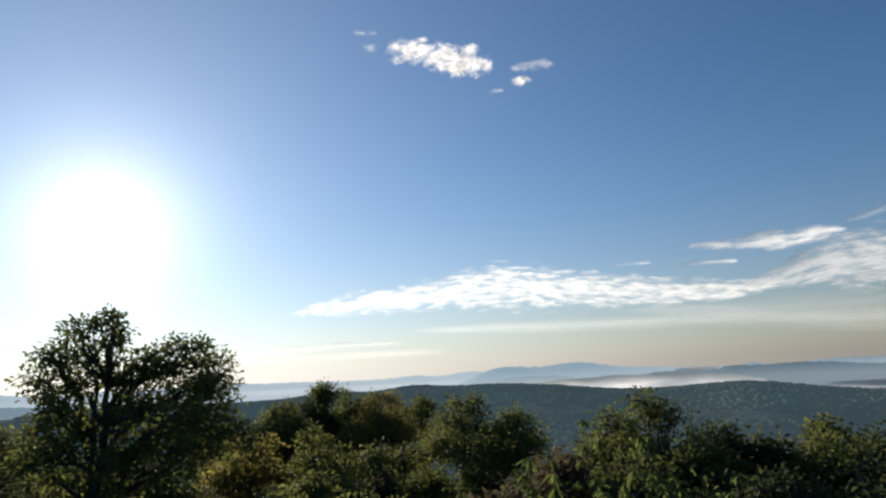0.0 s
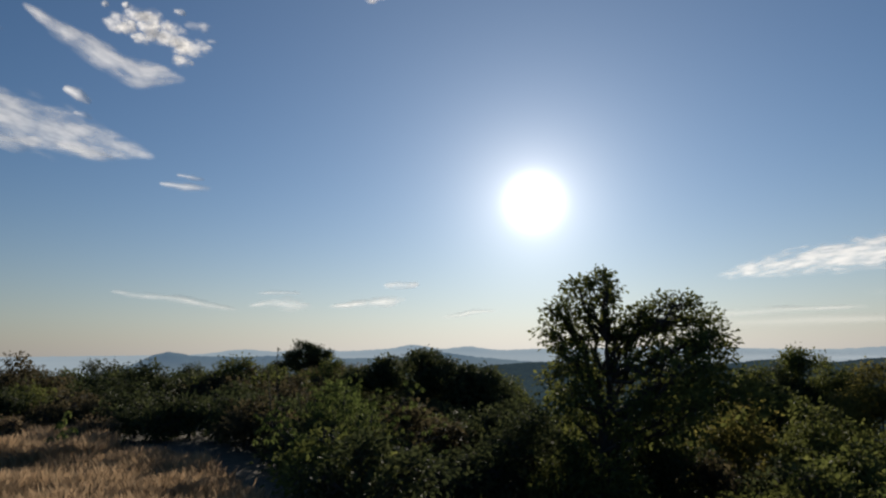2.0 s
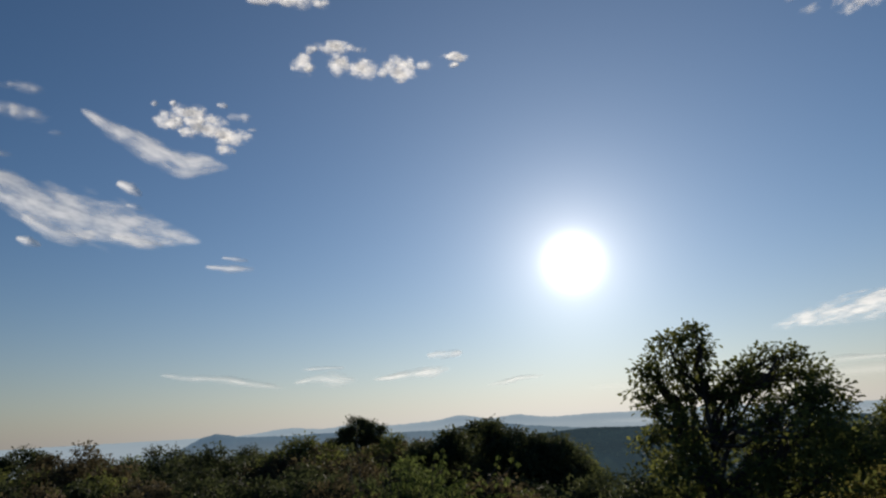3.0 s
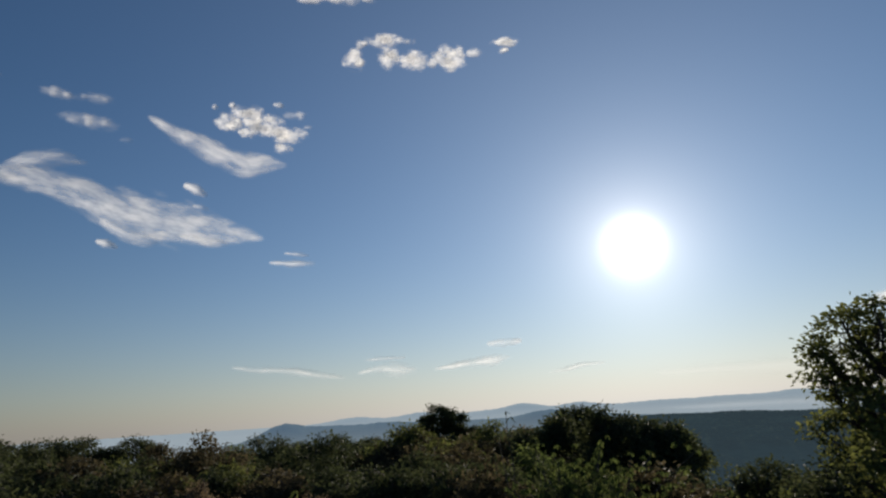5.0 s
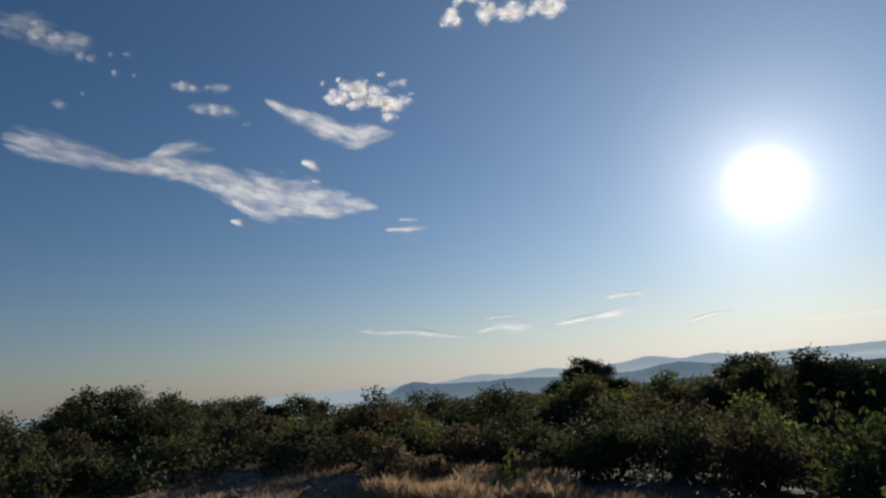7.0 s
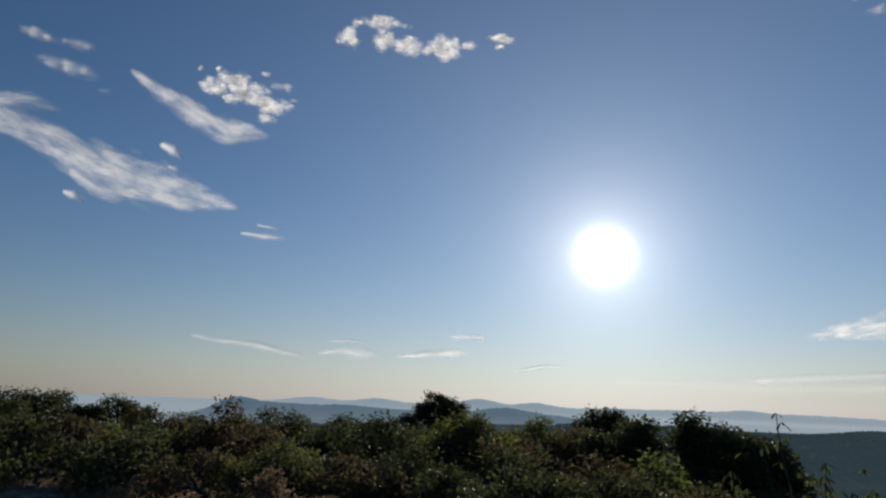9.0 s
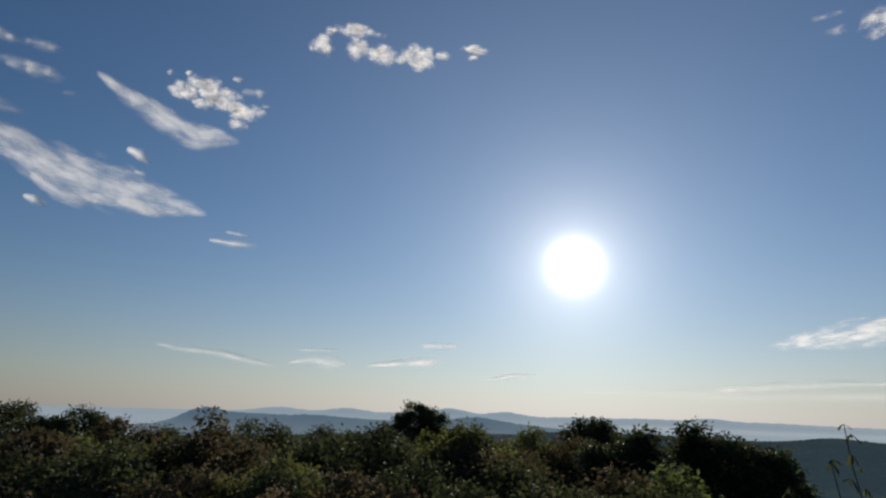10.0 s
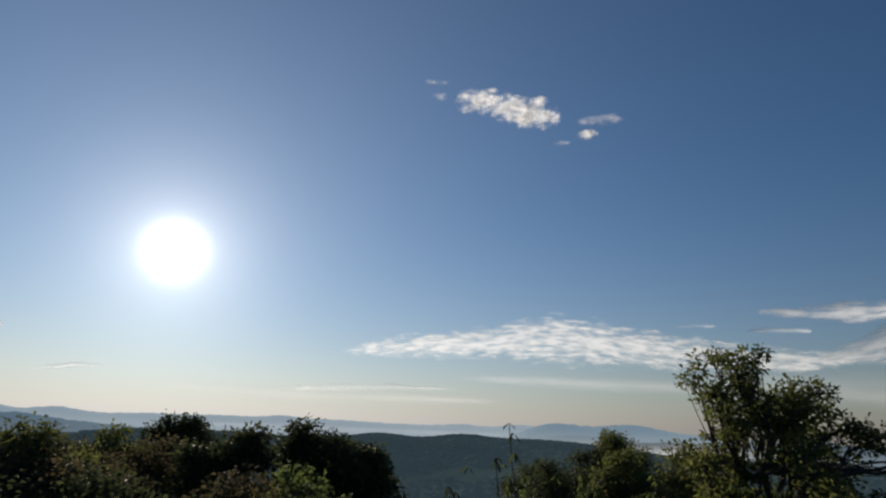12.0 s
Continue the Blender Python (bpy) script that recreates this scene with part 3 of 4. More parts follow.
FOG = vapour_material("valley_fog", (0.35, 2.0, 1), 0.3, 0.0, 0.5, (0.97, 0.96, 0.95), 1.0)
MIST = vapour_material("valley_mist", (0.15, 1.2, 1), 1.2, 0.0, 0.6, (0.80, 0.85, 0.92), 0.2)


def fog_bank(label, spine, radius, material):
    """Fog that fills a valley between two ridges, heaped up towards the viewer."""
    ob = band_cloud(label, spine, material, radius)
    ob.name = "fog_bank"
    ob["category"] = "fog"
    ob["group"] = "valley fog"


fog_bank("white fog lying in the valley behind the ridge", ((-7.0, -1.75, 0.2), (-11.8, -1.75, 0.5), (-17, -1.8, 0.72), (-21.7, -1.85, 0.72), (-25.2, -1.95, 0.55), (-29, -2.2, 0.4)), 2350, FOG)
fog_bank("thin white fog between distant blue ridges", ((-21.2, -0.95, 0.14), (-23.5, -0.98, 0.2), (-25.6, -0.95, 0.12)), 3050, FOG)
fog_bank("white fog in the valley under dark ridges", ((-31.5, -2.75, 0.3), (-34.5, -2.75, 0.42), (-38, -2.75, 0.5), (-48, -2.7, 0.5)), 2350, FOG)
fog_bank("thin pale mist under distant hills", ((30, -0.75, 0.15), (20, -0.8, 0.4), (10, -0.9, 0.45), (2, -0.9, 0.3), (-4, -1.0, 0.15)), 3000, MIST)


# ---- far woods across the valley ----
def build_woods():
    rng = np.random.default_rng(5)
    ico = bmesh.new()
    bmesh.ops.create_icosphere(ico, subdivisions=1, radius=1.0)
    bv = np.array([v.co for v in ico.verts])
    ico.verts.index_update()
    bf = np.array([[v.index for v in f.verts] for f in ico.faces])
    ico.free()
    n = 15000
    r = 1000 + 520 * np.sqrt(rng.uniform(-0.9, 1, n) * 0.5 + 0.5)
    r[:3000] = 1490 + rng.normal(0, 14, 3000)
    r[3000:6000] = rng.uniform(560, 1050, 3000)
    az = rng.uniform(-44, 34, n)
    a = np.radians(az)
    x, y = -r * np.sin(a), r * np.cos(a)
    z = ground_height(x, y)
    s = rng.uniform(3.5, 8.0, n)
    jit = rng.uniform(0.75, 1.25, (n, len(bv), 1))
    verts = bv[None] * jit * s[:, None, None] * np.array([1, 1, 0.5]) + np.stack([x, y, z + s * 0.12], -1)[:, None]
    faces = bf[None] + (np.arange(n) * len(bv))[:, None, None]
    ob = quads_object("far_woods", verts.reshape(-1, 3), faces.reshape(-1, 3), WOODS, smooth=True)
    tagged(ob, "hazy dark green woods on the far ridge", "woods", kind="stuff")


build_woods()


# ---- trees ----
def grow_crown(rng, lobes, density, leaf, per_clump=15, spread=0.12, plain=False):
    """Billows on the lobes of a crown, leaf sprays on the billows; also gives the sprays' middles for the twigs."""
    centres, outs = [], []
    for cx, cy, cz, rx, rz in lobes:
        k = int(6 + 8 * rx)
        d = unit_rows(rng.normal(0, 1, (k, 3)) + np.array([0, 0, 0.25]))
        shell = np.array([rx, rx, rz])
        for q in d:
            c = np.array([cx, cy, cz]) + q * shell * rng.uniform(0.4, 0.68)
            r = rng.uniform(0.24, 0.42) * min(rx, rz * 1.2) + 0.04
            n = max(2, int(density * r * r * 1.35))
            e = unit_rows(rng.normal(0, 1, (n, 3)) + 0.5 * q + np.array([0, 0, 0.35]))
            centres.append(c + e * (r * rng.uniform(0.45, 1.05, n) ** 0.7)[:, None] * np.array([1.1, 1.1, 0.85]))
            outs.append(e)
    c, o = np.concatenate(centres), np.concatenate(outs)
    k = rng.integers(int(per_clump * 0.6), int(per_clump * 1.4), len(c))
    base = np.repeat(c, k, 0)
    out = np.repeat(o, k, 0)
    m = len(base)
    off = rng.normal(0, spread * 0.75, (m, 3)) * np.array([1, 1, 0.7])
    if plain:
        # leaves lie like shingles on their billow
        along = unit_rows(off) + 0.15 * out + np.array([0, 0, -0.35]) + rng.normal(0, 0.25, (m, 3))
        up = np.array([0, 0, 0.3]) + 1.1 * out + rng.normal(0, 0.35, (m, 3))
    else:
        along = unit_rows(off) + 0.5 * out + np.array([0, 0, -0.2]) + rng.normal(0, 0.3, (m, 3))
        up = np.array([0, 0, 1.0]) + 0.5 * out + rng.normal(0, 0.55, (m, 3))
    length = leaf * rng.uniform(0.6, 1.25, m)
    v, f = leaf_arrays(rng, base + off, along, up, length, length * rng.uniform(0.45, 0.68, m), plain)
    return c, v, f


def tree(name, label, x, y, lobes, leaf=0.13, density=150, material=OAK, trunk=0.09, seed=1, lean=(0, 0), twigs=True, spread=0.15, base=None, stems=1, clump=15, plain=False):
    """lobes: (dx, dy, z above the root, radius, half height). Trunk, limbs and crown under one root."""
    rng = np.random.default_rng(seed)
    z0 = float(ground_height(x, y)) - 0.05 if base is None else base
    root = new(name)
    root.location = (x, y, z0)
    tagged(root, label, "tree" if name.endswith("tree") else "shrub")
    top = max(lobes, key=lambda q: q[2])
    stem_lines = []
    for s in range(stems):
        fork = np.array([top[0] * 0.6 + lean[0], top[1] * 0.6 + lean[1], top[2] * 0.62])
        foot = (0, 0, 0)
        if stems > 1:
            w = 2 * math.pi * s / stems + 0.7
            goal = lobes[s % len(lobes)]
            fork = np.array([goal[0] * 0.8, goal[1] * 0.8, goal[2] * 0.75])
            foot = (0.16 * math.cos(w), 0.16 * math.sin(w), 0)
        pts = bent(rng, foot, fork, 6, 0.05)
        v, f = tube(pts, np.linspace(trunk, trunk * 0.28, 6), 8)
        mesh_object("trunk", v, f, BARK, root, smooth=True)
        stem_lines.append(pts)
    c, lv, lf = grow_crown(rng, lobes, density, leaf, clump, spread, plain)
    for q in lobes:
        goal = np.array([q[0], q[1], q[2] + 0.2 * q[4]])
        pts = min(stem_lines, key=lambda line: min(np.linalg.norm(np.array(p) - goal) for p in line))
        below = [p for p in pts[1:] if p[2] < goal[2] - 0.1] or [pts[1]]
        start = np.array(below[max(0, len(below) - 1 - int(rng.integers(0, 2)))])
        mid = bent(rng, start, goal, 5, 0.06 * (1 + q[3]))
        v, f = tube(mid, np.linspace(trunk * 0.45, 0.012, 5), 6)
        limb = mesh_object("limb", v, f, BARK, root, smooth=True)
        pieces = []
        if twigs:
            near = c[np.argsort(np.linalg.norm(c - goal, axis=1))[:int(14 * (1 + q[3] * 2))]]
            for e in near[::2]:
                st = np.array(mid[rng.integers(1, 5)])
                pieces.append(tube(bent(rng, st, e, 4, 0.05), np.linspace(0.012, 0.004, 4), 4))
        if pieces:
            v, f = joined(pieces)
            mesh_object("twig", v, f, BARK, limb, smooth=True)
    quads_object("crown", lv, lf, material, root)
    return root


def from_spot(spot, az, d):
    a = radians(az)
    return spot[0] - d * math.sin(a), spot[1] + d * math.cos(a)


def domed(rng, height, width, pointed=0.0):
    """Lobes of a bushy crown of that height and width, standing on its root, in tiers from the top down."""
    r = width * 0.25
    rz = min(r * 0.95, height * 0.3)
    lobes = [(rng.uniform(-0.1, 0.1) * width, rng.uniform(-0.1, 0.1) * width, height - rz * 1.1, r * (1 - 0.45 * pointed), rz)]
    z = height - rz * 1.9
    tier = 0
    while z > height * 0.12 and tier < 6:
        down = (height - z) / max(height, 0.1)
        reach = width * (0.2 + 0.16 * min(1.0, down * 2.2)) * (1 - 0.3 * pointed * (1 - down))
        ring = 4 if width < 2.2 else 5
        turn = rng.uniform(0, 6)
        for k in range(ring):
            w = 2 * math.pi * (k + rng.uniform(-0.3, 0.3)) / ring + turn
            q = r * rng.uniform(0.7, 1.1)
            o = reach * rng.uniform(0.75, 1.15)
            lobes.append((o * math.cos(w), o * math.sin(w), z + rng.uniform(-0.25, 0.25) * rz, q, min(q * 0.9, height * 0.3)))
        z -= rz * 1.5
        tier += 1
    # short leaders that break the outline
    for k in range(int(rng.integers(1, 4))):
        w, o = rng.uniform(0, 2 * math.pi), width * rng.uniform(0.05, 0.34)
        q = width * rng.uniform(0.06, 0.10)
        lobes.append((o * math.cos(w), o * math.sin(w), height - rz * (0.1 + 1.1 * (o / width / 0.34) ** 2) + rng.uniform(-0.9, 0.0) * q, q, q * 1.2))
    return lobes


def big_oak():
    x, y = -5.15, 9.53
    z0 = float(ground_height(x, y)) - 0.05
    # tufts of the crown: how far along the crown's long side, height, radius
    tufts = ((-0.40, 2.58, 0.24), (-0.12, 2.72, 0.25), (0.06, 2.78, 0.20), (0.22, 2.60, 0.16), (-0.62, 2.42, 0.20), (-0.30, 2.34, 0.22), (0.10, 2.40, 0.22), (-0.86, 2.20, 0.16), (-0.98, 1.94, 0.20),
             (-0.64, 2.06, 0.22), (-0.26, 1.98, 0.26), (0.16, 2.04, 0.24), (0.58, 2.02, 0.22), (0.66, 2.16, 0.18), (0.90, 2.16, 0.20), (1.16, 2.20, 0.27), (1.46, 2.16, 0.26), (1.68, 1.90, 0.22),
             (1.30, 1.84, 0.30), (0.94, 1.78, 0.26), (1.66, 1.56, 0.25), (0.50, 1.66, 0.26), (0.08, 1.66, 0.24), (-0.38, 1.62, 0.26), (-0.74, 1.50, 0.22), (1.24, 1.46, 0.28), (0.80, 1.36, 0.24),
             (1.78, 1.24, 0.22), (1.50, 1.12, 0.26), (-0.52, 1.22, 0.24), (-0.86, 1.00, 0.28), (0.34, 1.26, 0.20), (1.10, 1.00, 0.26), (-0.16, 1.06, 0.20), (0.62, 0.86, 0.24), (-0.62, 0.62, 0.34),
             (1.54, 0.60, 0.38), (0.98, 0.48, 0.34), (0.10, 0.50, 0.28), (0.40, 0.30, 0.34), (-0.30, 0.28, 0.34))
    # lower boughs that reach out across the long side: the same, with their reach
    boughs = ((1.45, 1.50, 0.36, -0.9), (1.20, 1.20, 0.38, -1.5), (-0.50, 1.35, 0.32, -1.0), (1.55, 0.90, 0.42, -1.6), (-0.60, 0.80, 0.40, -1.5), (0.20, 0.55, 0.42, -1.8), (0.90, 0.70, 0.44, -2.1),
              (1.60, 1.65, 0.30, -0.4), (0.45, 1.35, 0.32, -2.0), (0.20, 1.40, 0.32, 0.95), (-0.10, 1.10, 0.34, 1.15), (0.30, 0.80, 0.38, 0.9))
    rng = np.random.default_rng(8)
    lobes = []
    for u, z, r, *reach in tufts + boughs:
        k = reach[0] if reach else rng.uniform(-0.45, 0.55)
        if reach:
            r *= 0.95
        elif z > 1.85 and u < 0.7:
            u, z = 0.9 * u, z - 0.09
        lobes.append((0.88 * u - 0.47 * k, 0.47 * u + 0.88 * k, z - z0, r * 1.15, r))
    return tree("oak_tree", "tall backlit oak tree with an open two-headed crown", x, y, lobes, 0.08, 132, OAK, 0.095, seed=11, stems=3, spread=0.08, clump=11)


def knob_oak():
    x, y = -13.37, 14.66
    z0 = float(ground_height(x, y)) - 0.05
    shape = ((0, 0, 1.28, 0.28, 0.3), (0.35, 0.3, 0.65, 0.9, 0.6), (-1.15, -0.5, 0.75, 0.85, 0.68), (-0.4, 0.2, 0.78, 0.7, 0.5), (1.15, 0.75, 0.3, 0.9, 0.7), (0.8, 1.6, 0.35, 0.95, 0.7), (1.0, 2.6, -0.2, 0.9, 0.7),
             (1.5, 0.7, -0.4, 0.9, 0.7), (-2.0, -0.8, 0.35, 0.75, 0.6), (0.2, -0.3, -0.3, 1.3, 0.75), (-1.5, -0.4, -0.5, 1.1, 0.7), (1.0, 0.6, -0.9, 1.2, 0.7), (0.9, 2.0, -1.1, 1.0, 0.7))
    lobes = [(dx, dy, z - z0, r, rz) for dx, dy, z, r, rz in shape]
    return tree("oak_tree", "broad dark oak tree with one leafy knob on top", x, y, lobes, 0.125, 120, OAK_DARK, 0.11, seed=12, spread=0.14, plain=True)


big_oak()
knob_oak()

EAST, MID, WEST, LAST = (0, 0), (-0.75, 0), (-4.84, -0.92), (-9.12, 0)
SCRUB = "bushy scrub oak with green leaves"
WORDS = {OAK_YELLOW: "bushy scrub oak with yellowing leaves", OAK_RED: "bushy shrub with dull reddish brown leaves",
         OAK_DARK: "dark green backlit scrub oak", SPROUT: "light green leafy shrub on the slope"}
# spot, heading, distance, elevation of the top, width, leaf colour, how pointed
PLANTS = (
    (EAST, 10.6, 24.0, 0, 1.7, OAK, 0.8), (EAST, 8.2, 25.0, -1.1, 2.8, OAK, 0), (EAST, 14, 20.0, -2, 2.3, OAK, 0), (EAST, 5.2, 22.0, -1.25, 3.4, OAK_YELLOW, 0), (EAST, 1.8, 24.0, -1.5, 2.1, OAK, 0.4),
    (EAST, -2, 12.5, -1.9, 2.4, OAK, 0.2), (EAST, -6, 11.5, -3.5, 1.9, OAK, 0), (EAST, -20, 9.0, -2.5, 2.2, OAK, 1.0), (EAST, -15.5, 9.5, -3.9, 1.5, OAK, 0.3),
    (EAST, -23.5, 9.5, -5.2, 1.7, OAK_DARK, 0), (EAST, -27, 10.0, -6.3, 1.9, OAK, 0), (EAST, -32.5, 9.5, -6.1, 2.0, OAK, 0), (EAST, -37.5, 10.0, -5.8, 2.4, OAK_DARK, 0), (EAST, -43, 10.0, -5.5, 2.4, OAK, 0),
    (EAST, 17, 14.0, -4.6, 2.0, OAK_YELLOW, 0), (EAST, 11, 14.0, -4.6, 2.2, OAK, 0), (EAST, 5, 12.5, -6, 2.2, OAK, 0), (EAST, 34.5, 27.0, -2.0, 3.2, OAK, 0), (EAST, 38.5, 22.0, -2, 2.8, OAK, 0),
    (EAST, 8, 8.0, -10.5, 2.0, SPROUT, 0), (EAST, 15, 8.5, -9.5, 2.0, OAK, 0), (EAST, -10.5, 8.5, -7.5, 1.8, OAK_DARK, 0), (EAST, -28, 7.5, -9, 1.8, OAK_DARK, 0), (EAST, -35, 7.5, -8.5, 1.8, OAK_DARK, 0), (EAST, -17, 7.0, -8, 1.6, OAK, 0),
    (MID, 48.8, 15.0, -2.6, 2.2, SPROUT, 0), (MID, 53.5, 14.5, -2.6, 2.0, OAK_RED, 0), (MID, 58, 18.0, -1.3, 2.4, OAK_RED, 0), (MID, 61.5, 21.0, -1.5, 2.4, OAK_DARK, 0), (MID, 65, 22.0, -1.7, 2.2, OAK_DARK, 0),
    (MID, 47, 24.0, -1.1, 2.5, OAK_DARK, 0), (MID, 44, 12.5, -5.5, 2.2, OAK, 0), (MID, 39, 12.5, -6.6, 2.4, OAK_DARK, 0), (MID, 34, 12.0, -6.5, 2.2, OAK, 0), (MID, 30, 15.0, -4.6, 2.0, OAK_DARK, 0),
    (WEST, 86.6, 22.0, 1.95, 5.2, OAK_DARK, 0), (WEST, 90.3, 23.0, 1.2, 2.4, OAK_DARK, 0), (WEST, 83.8, 22.5, 0.9, 2.2, OAK_DARK, 0), (WEST, 96, 19.0, 0.8, 2.7, OAK_DARK, 0), (WEST, 91.7, 24.0, 0.2, 2.5, OAK_DARK, 0), (WEST, 83.4, 25.0, 0.25, 2.2, OAK_DARK, 0), (WEST, 80, 27.0, 0.35, 2.7, OAK_DARK, 0),
    (WEST, 76.8, 28.0, 0.1, 2.7, OAK_DARK, 0), (WEST, 73.6, 28.0, 0, 2.5, OAK_DARK, 0), (WEST, 70.6, 26.0, -0.5, 2.2, OAK_RED, 0), (WEST, 67.4, 27.0, -0.9, 2.4, OAK_DARK, 0), (WEST, 64, 24.0, -1.35, 2.4, SPROUT, 0),
    (WEST, 59.8, 26.0, -1.5, 2.5, OAK_DARK, 0), (WEST, 55.8, 30.0, -1.35, 3.1, OAK_DARK, 0), (WEST, 52.3, 31.0, -1.1, 2.5, OAK_DARK, 0), (WEST, 49.3, 30.0, -1.9, 2.4, OAK_DARK, 0), (WEST, 43, 28.0, -2.2, 2.5, OAK_DARK, 0),
    (WEST, 94, 13.2, -2, 2.2, OAK_DARK, 0), (WEST, 89, 13.2, -2.3, 2.0, OAK_DARK, 0), (WEST, 83.5, 14.2, -2.4, 2.2, OAK_DARK, 0), (WEST, 78, 15.2, -2.6, 2.4, OAK_DARK, 0), (WEST, 73, 14.2, -2.8, 2.2, OAK_DARK, 0),
    (WEST, 68.5, 12.7, -3, 2.0, OAK_RED, 0), (WEST, 63.5, 12.2, -3.3, 2.0, OAK, 0), (WEST, 58.5, 11.7, -3.6, 2.0, OAK_RED, 0), (WEST, 53.5, 11.7, -3.6, 1.9, OAK_DARK, 0), (WEST, 45, 13.5, -4.4, 1.9, OAK_DARK, 0),
    (WEST, 63.5, 11.2, -6, 1.8, OAK_DARK, 0), (WEST, 57, 10.8, -6.4, 1.8, OAK_RED, 0), (WEST, 51, 10.2, -6.6, 1.8, OAK_DARK, 0), (WEST, 45, 9.6, -7, 1.8, OAK_DARK, 0), (WEST, 39, 9.4, -7, 1.8, OAK_DARK, 0), (WEST, 33, 9.2, -7, 1.9, OAK_DARK, 0), (WEST, 27, 9.2, -7, 1.9, OAK_DARK, 0),
    (LAST, 38, 19.0, -2.4, 2.5, OAK_DARK, 0), (LAST, 33.5, 18.0, -2, 2.2, OAK_RED, 0), (LAST, 24, 20.0, -2.6, 2.4, OAK_DARK, 0), (LAST, -1.2, 14.0, -7.4, 1.8, OAK_DARK, 0), (LAST, 3.5, 13.0, -7.6, 2.2, OAK_DARK, 0),
    (LAST, 9, 12.5, -5.8, 2.4, OAK_DARK, 0), (LAST, -6, 19.0, -2.6, 1.7, OAK_DARK, 0), (LAST, -9.3, 24.0, -0.75, 3.6, OAK_DARK, 0), (LAST, -14, 9.5, -5.5, 2.2, OAK_DARK, 0), (LAST, -24, 8.5, -6, 2.0, OAK_DARK, 0),
    (MID, 63, 12.6, -6.9, 1.7, OAK_DARK, 0), (MID, 56, 10.8, -8.8, 1.6, OAK_RED, 0), (MID, 51, 9.0, -10.4, 1.6, OAK_DARK, 0), (MID, 45, 8.8, -10.6, 1.6, OAK, 0), (MID, 39, 8.8, -10.6, 1.6, OAK_DARK, 0),
    (MID, 21.5, 11.5, -6.2, 1.9, OAK_DARK, 0), (MID, 25.5, 12.5, -5.2, 2.0, OAK, 0), (MID, 29, 13.0, -5.4, 1.9, OAK_DARK, 0), (MID, 27, 8.6, -9.0, 1.5, OAK, 0),
    (MID, 50.5, 7.2, -13.0, 1.3, OAK, 0), (MID, 47, 6.4, -14.4, 1.2, OAK_DARK, 0),
    (LAST, -4.5, 22, -2.3, 2.4, OAK_DARK, 0), (LAST, -12.5, 20, -2.2, 2.4, OAK_DARK, 0),
)


def build_plants():
    for i, (spot, az, d, el, width, mat, pointed) in enumerate(PLANTS):
        rng = np.random.default_rng(100 + i)
        x, y = from_spot(spot, az, d)
        z0 = float(ground_height(x, y)) - 0.05
        height = max(0.8, 1.6 + d * math.tan(radians(el)) - z0)
        far = d > 13
        if far and not (spot == WEST and az > 72) and spot != EAST:
            height = max(0.8, height - 0.011 * d)
        if spot == WEST and d < 16:
            height, width = max(0.8, height * (1.05, 0.72)[i % 2]), width * 0.85
        tree("scrub_tree" if height > 3 else "shrub", WORDS.get(mat, SCRUB), x, y, domed(rng, height, width, pointed),
             0.105 if far else 0.07, 104 if far else 225, mat, 0.05, seed=200 + i, twigs=not far, spread=0.14 if far else 0.105, clump=12, plain=d > 11)
    # the thick scrub west of the rocks
    mid = np.random.default_rng(77)
    for i, az in enumerate(np.arange(38, 99, 2.4)):
        d, el = mid.uniform(15, 22), mid.uniform(-2.8, -0.6)
        x, y = from_spot(WEST, az + mid.uniform(-1, 1), d)
        z0 = float(ground_height(x, y)) - 0.05
        mat = (OAK_DARK, OAK_DARK, OAK_DARK, OAK, OAK_RED)[mid.integers(0, 5)]
        height = max(0.8, 1.6 + d * math.tan(radians(el)) - z0)
        tree("shrub", WORDS.get(mat, SCRUB), x, y, domed(mid, height, mid.uniform(1.5, 2.5), mid.uniform(0, 0.5)), 0.105, 104, mat, 0.05, seed=700 + i, twigs=False, spread=0.15, clump=11, plain=True)
    # two farther trees that stand out of the scrub
    for k, (x, y, top, w) in enumerate(((-35.05, 27.63, 2.0, 1.0), (-20.8, 23.54, 1.4, 0.7))):
        z0 = float(ground_height(x, y)) - 0.05
        shape = ((0.1, 0, -0.55, 0.8, 0.7), (-0.55, -0.4, -0.12, 0.28, 0.36), (0.65, 0.5, -0.32, 0.34, 0.34), (0.8, 0.6, -1.1, 1.0, 0.8), (-0.7, -0.5, -1.0, 1.0, 0.8), (0.2, 0.3, -1.8, 1.5, 0.9), (1.7, 1.3, -2.1, 1.2, 0.9), (-1.8, -1.3, -2.2, 1.2, 0.9), (0, 0, -3.0, 2.0, 1.0))
        lobes = [(dx * w, dy * w, max(0.4, top + z * w - z0), r * w, rz * w) for dx, dy, z, r, rz in shape]
        tree("oak_tree", "round-headed oak standing above the scrub", x, y, lobes, 0.14, 90, OAK_DARK, 0.09, seed=80 + k, twigs=False, spread=0.15, plain=True)


build_plants()


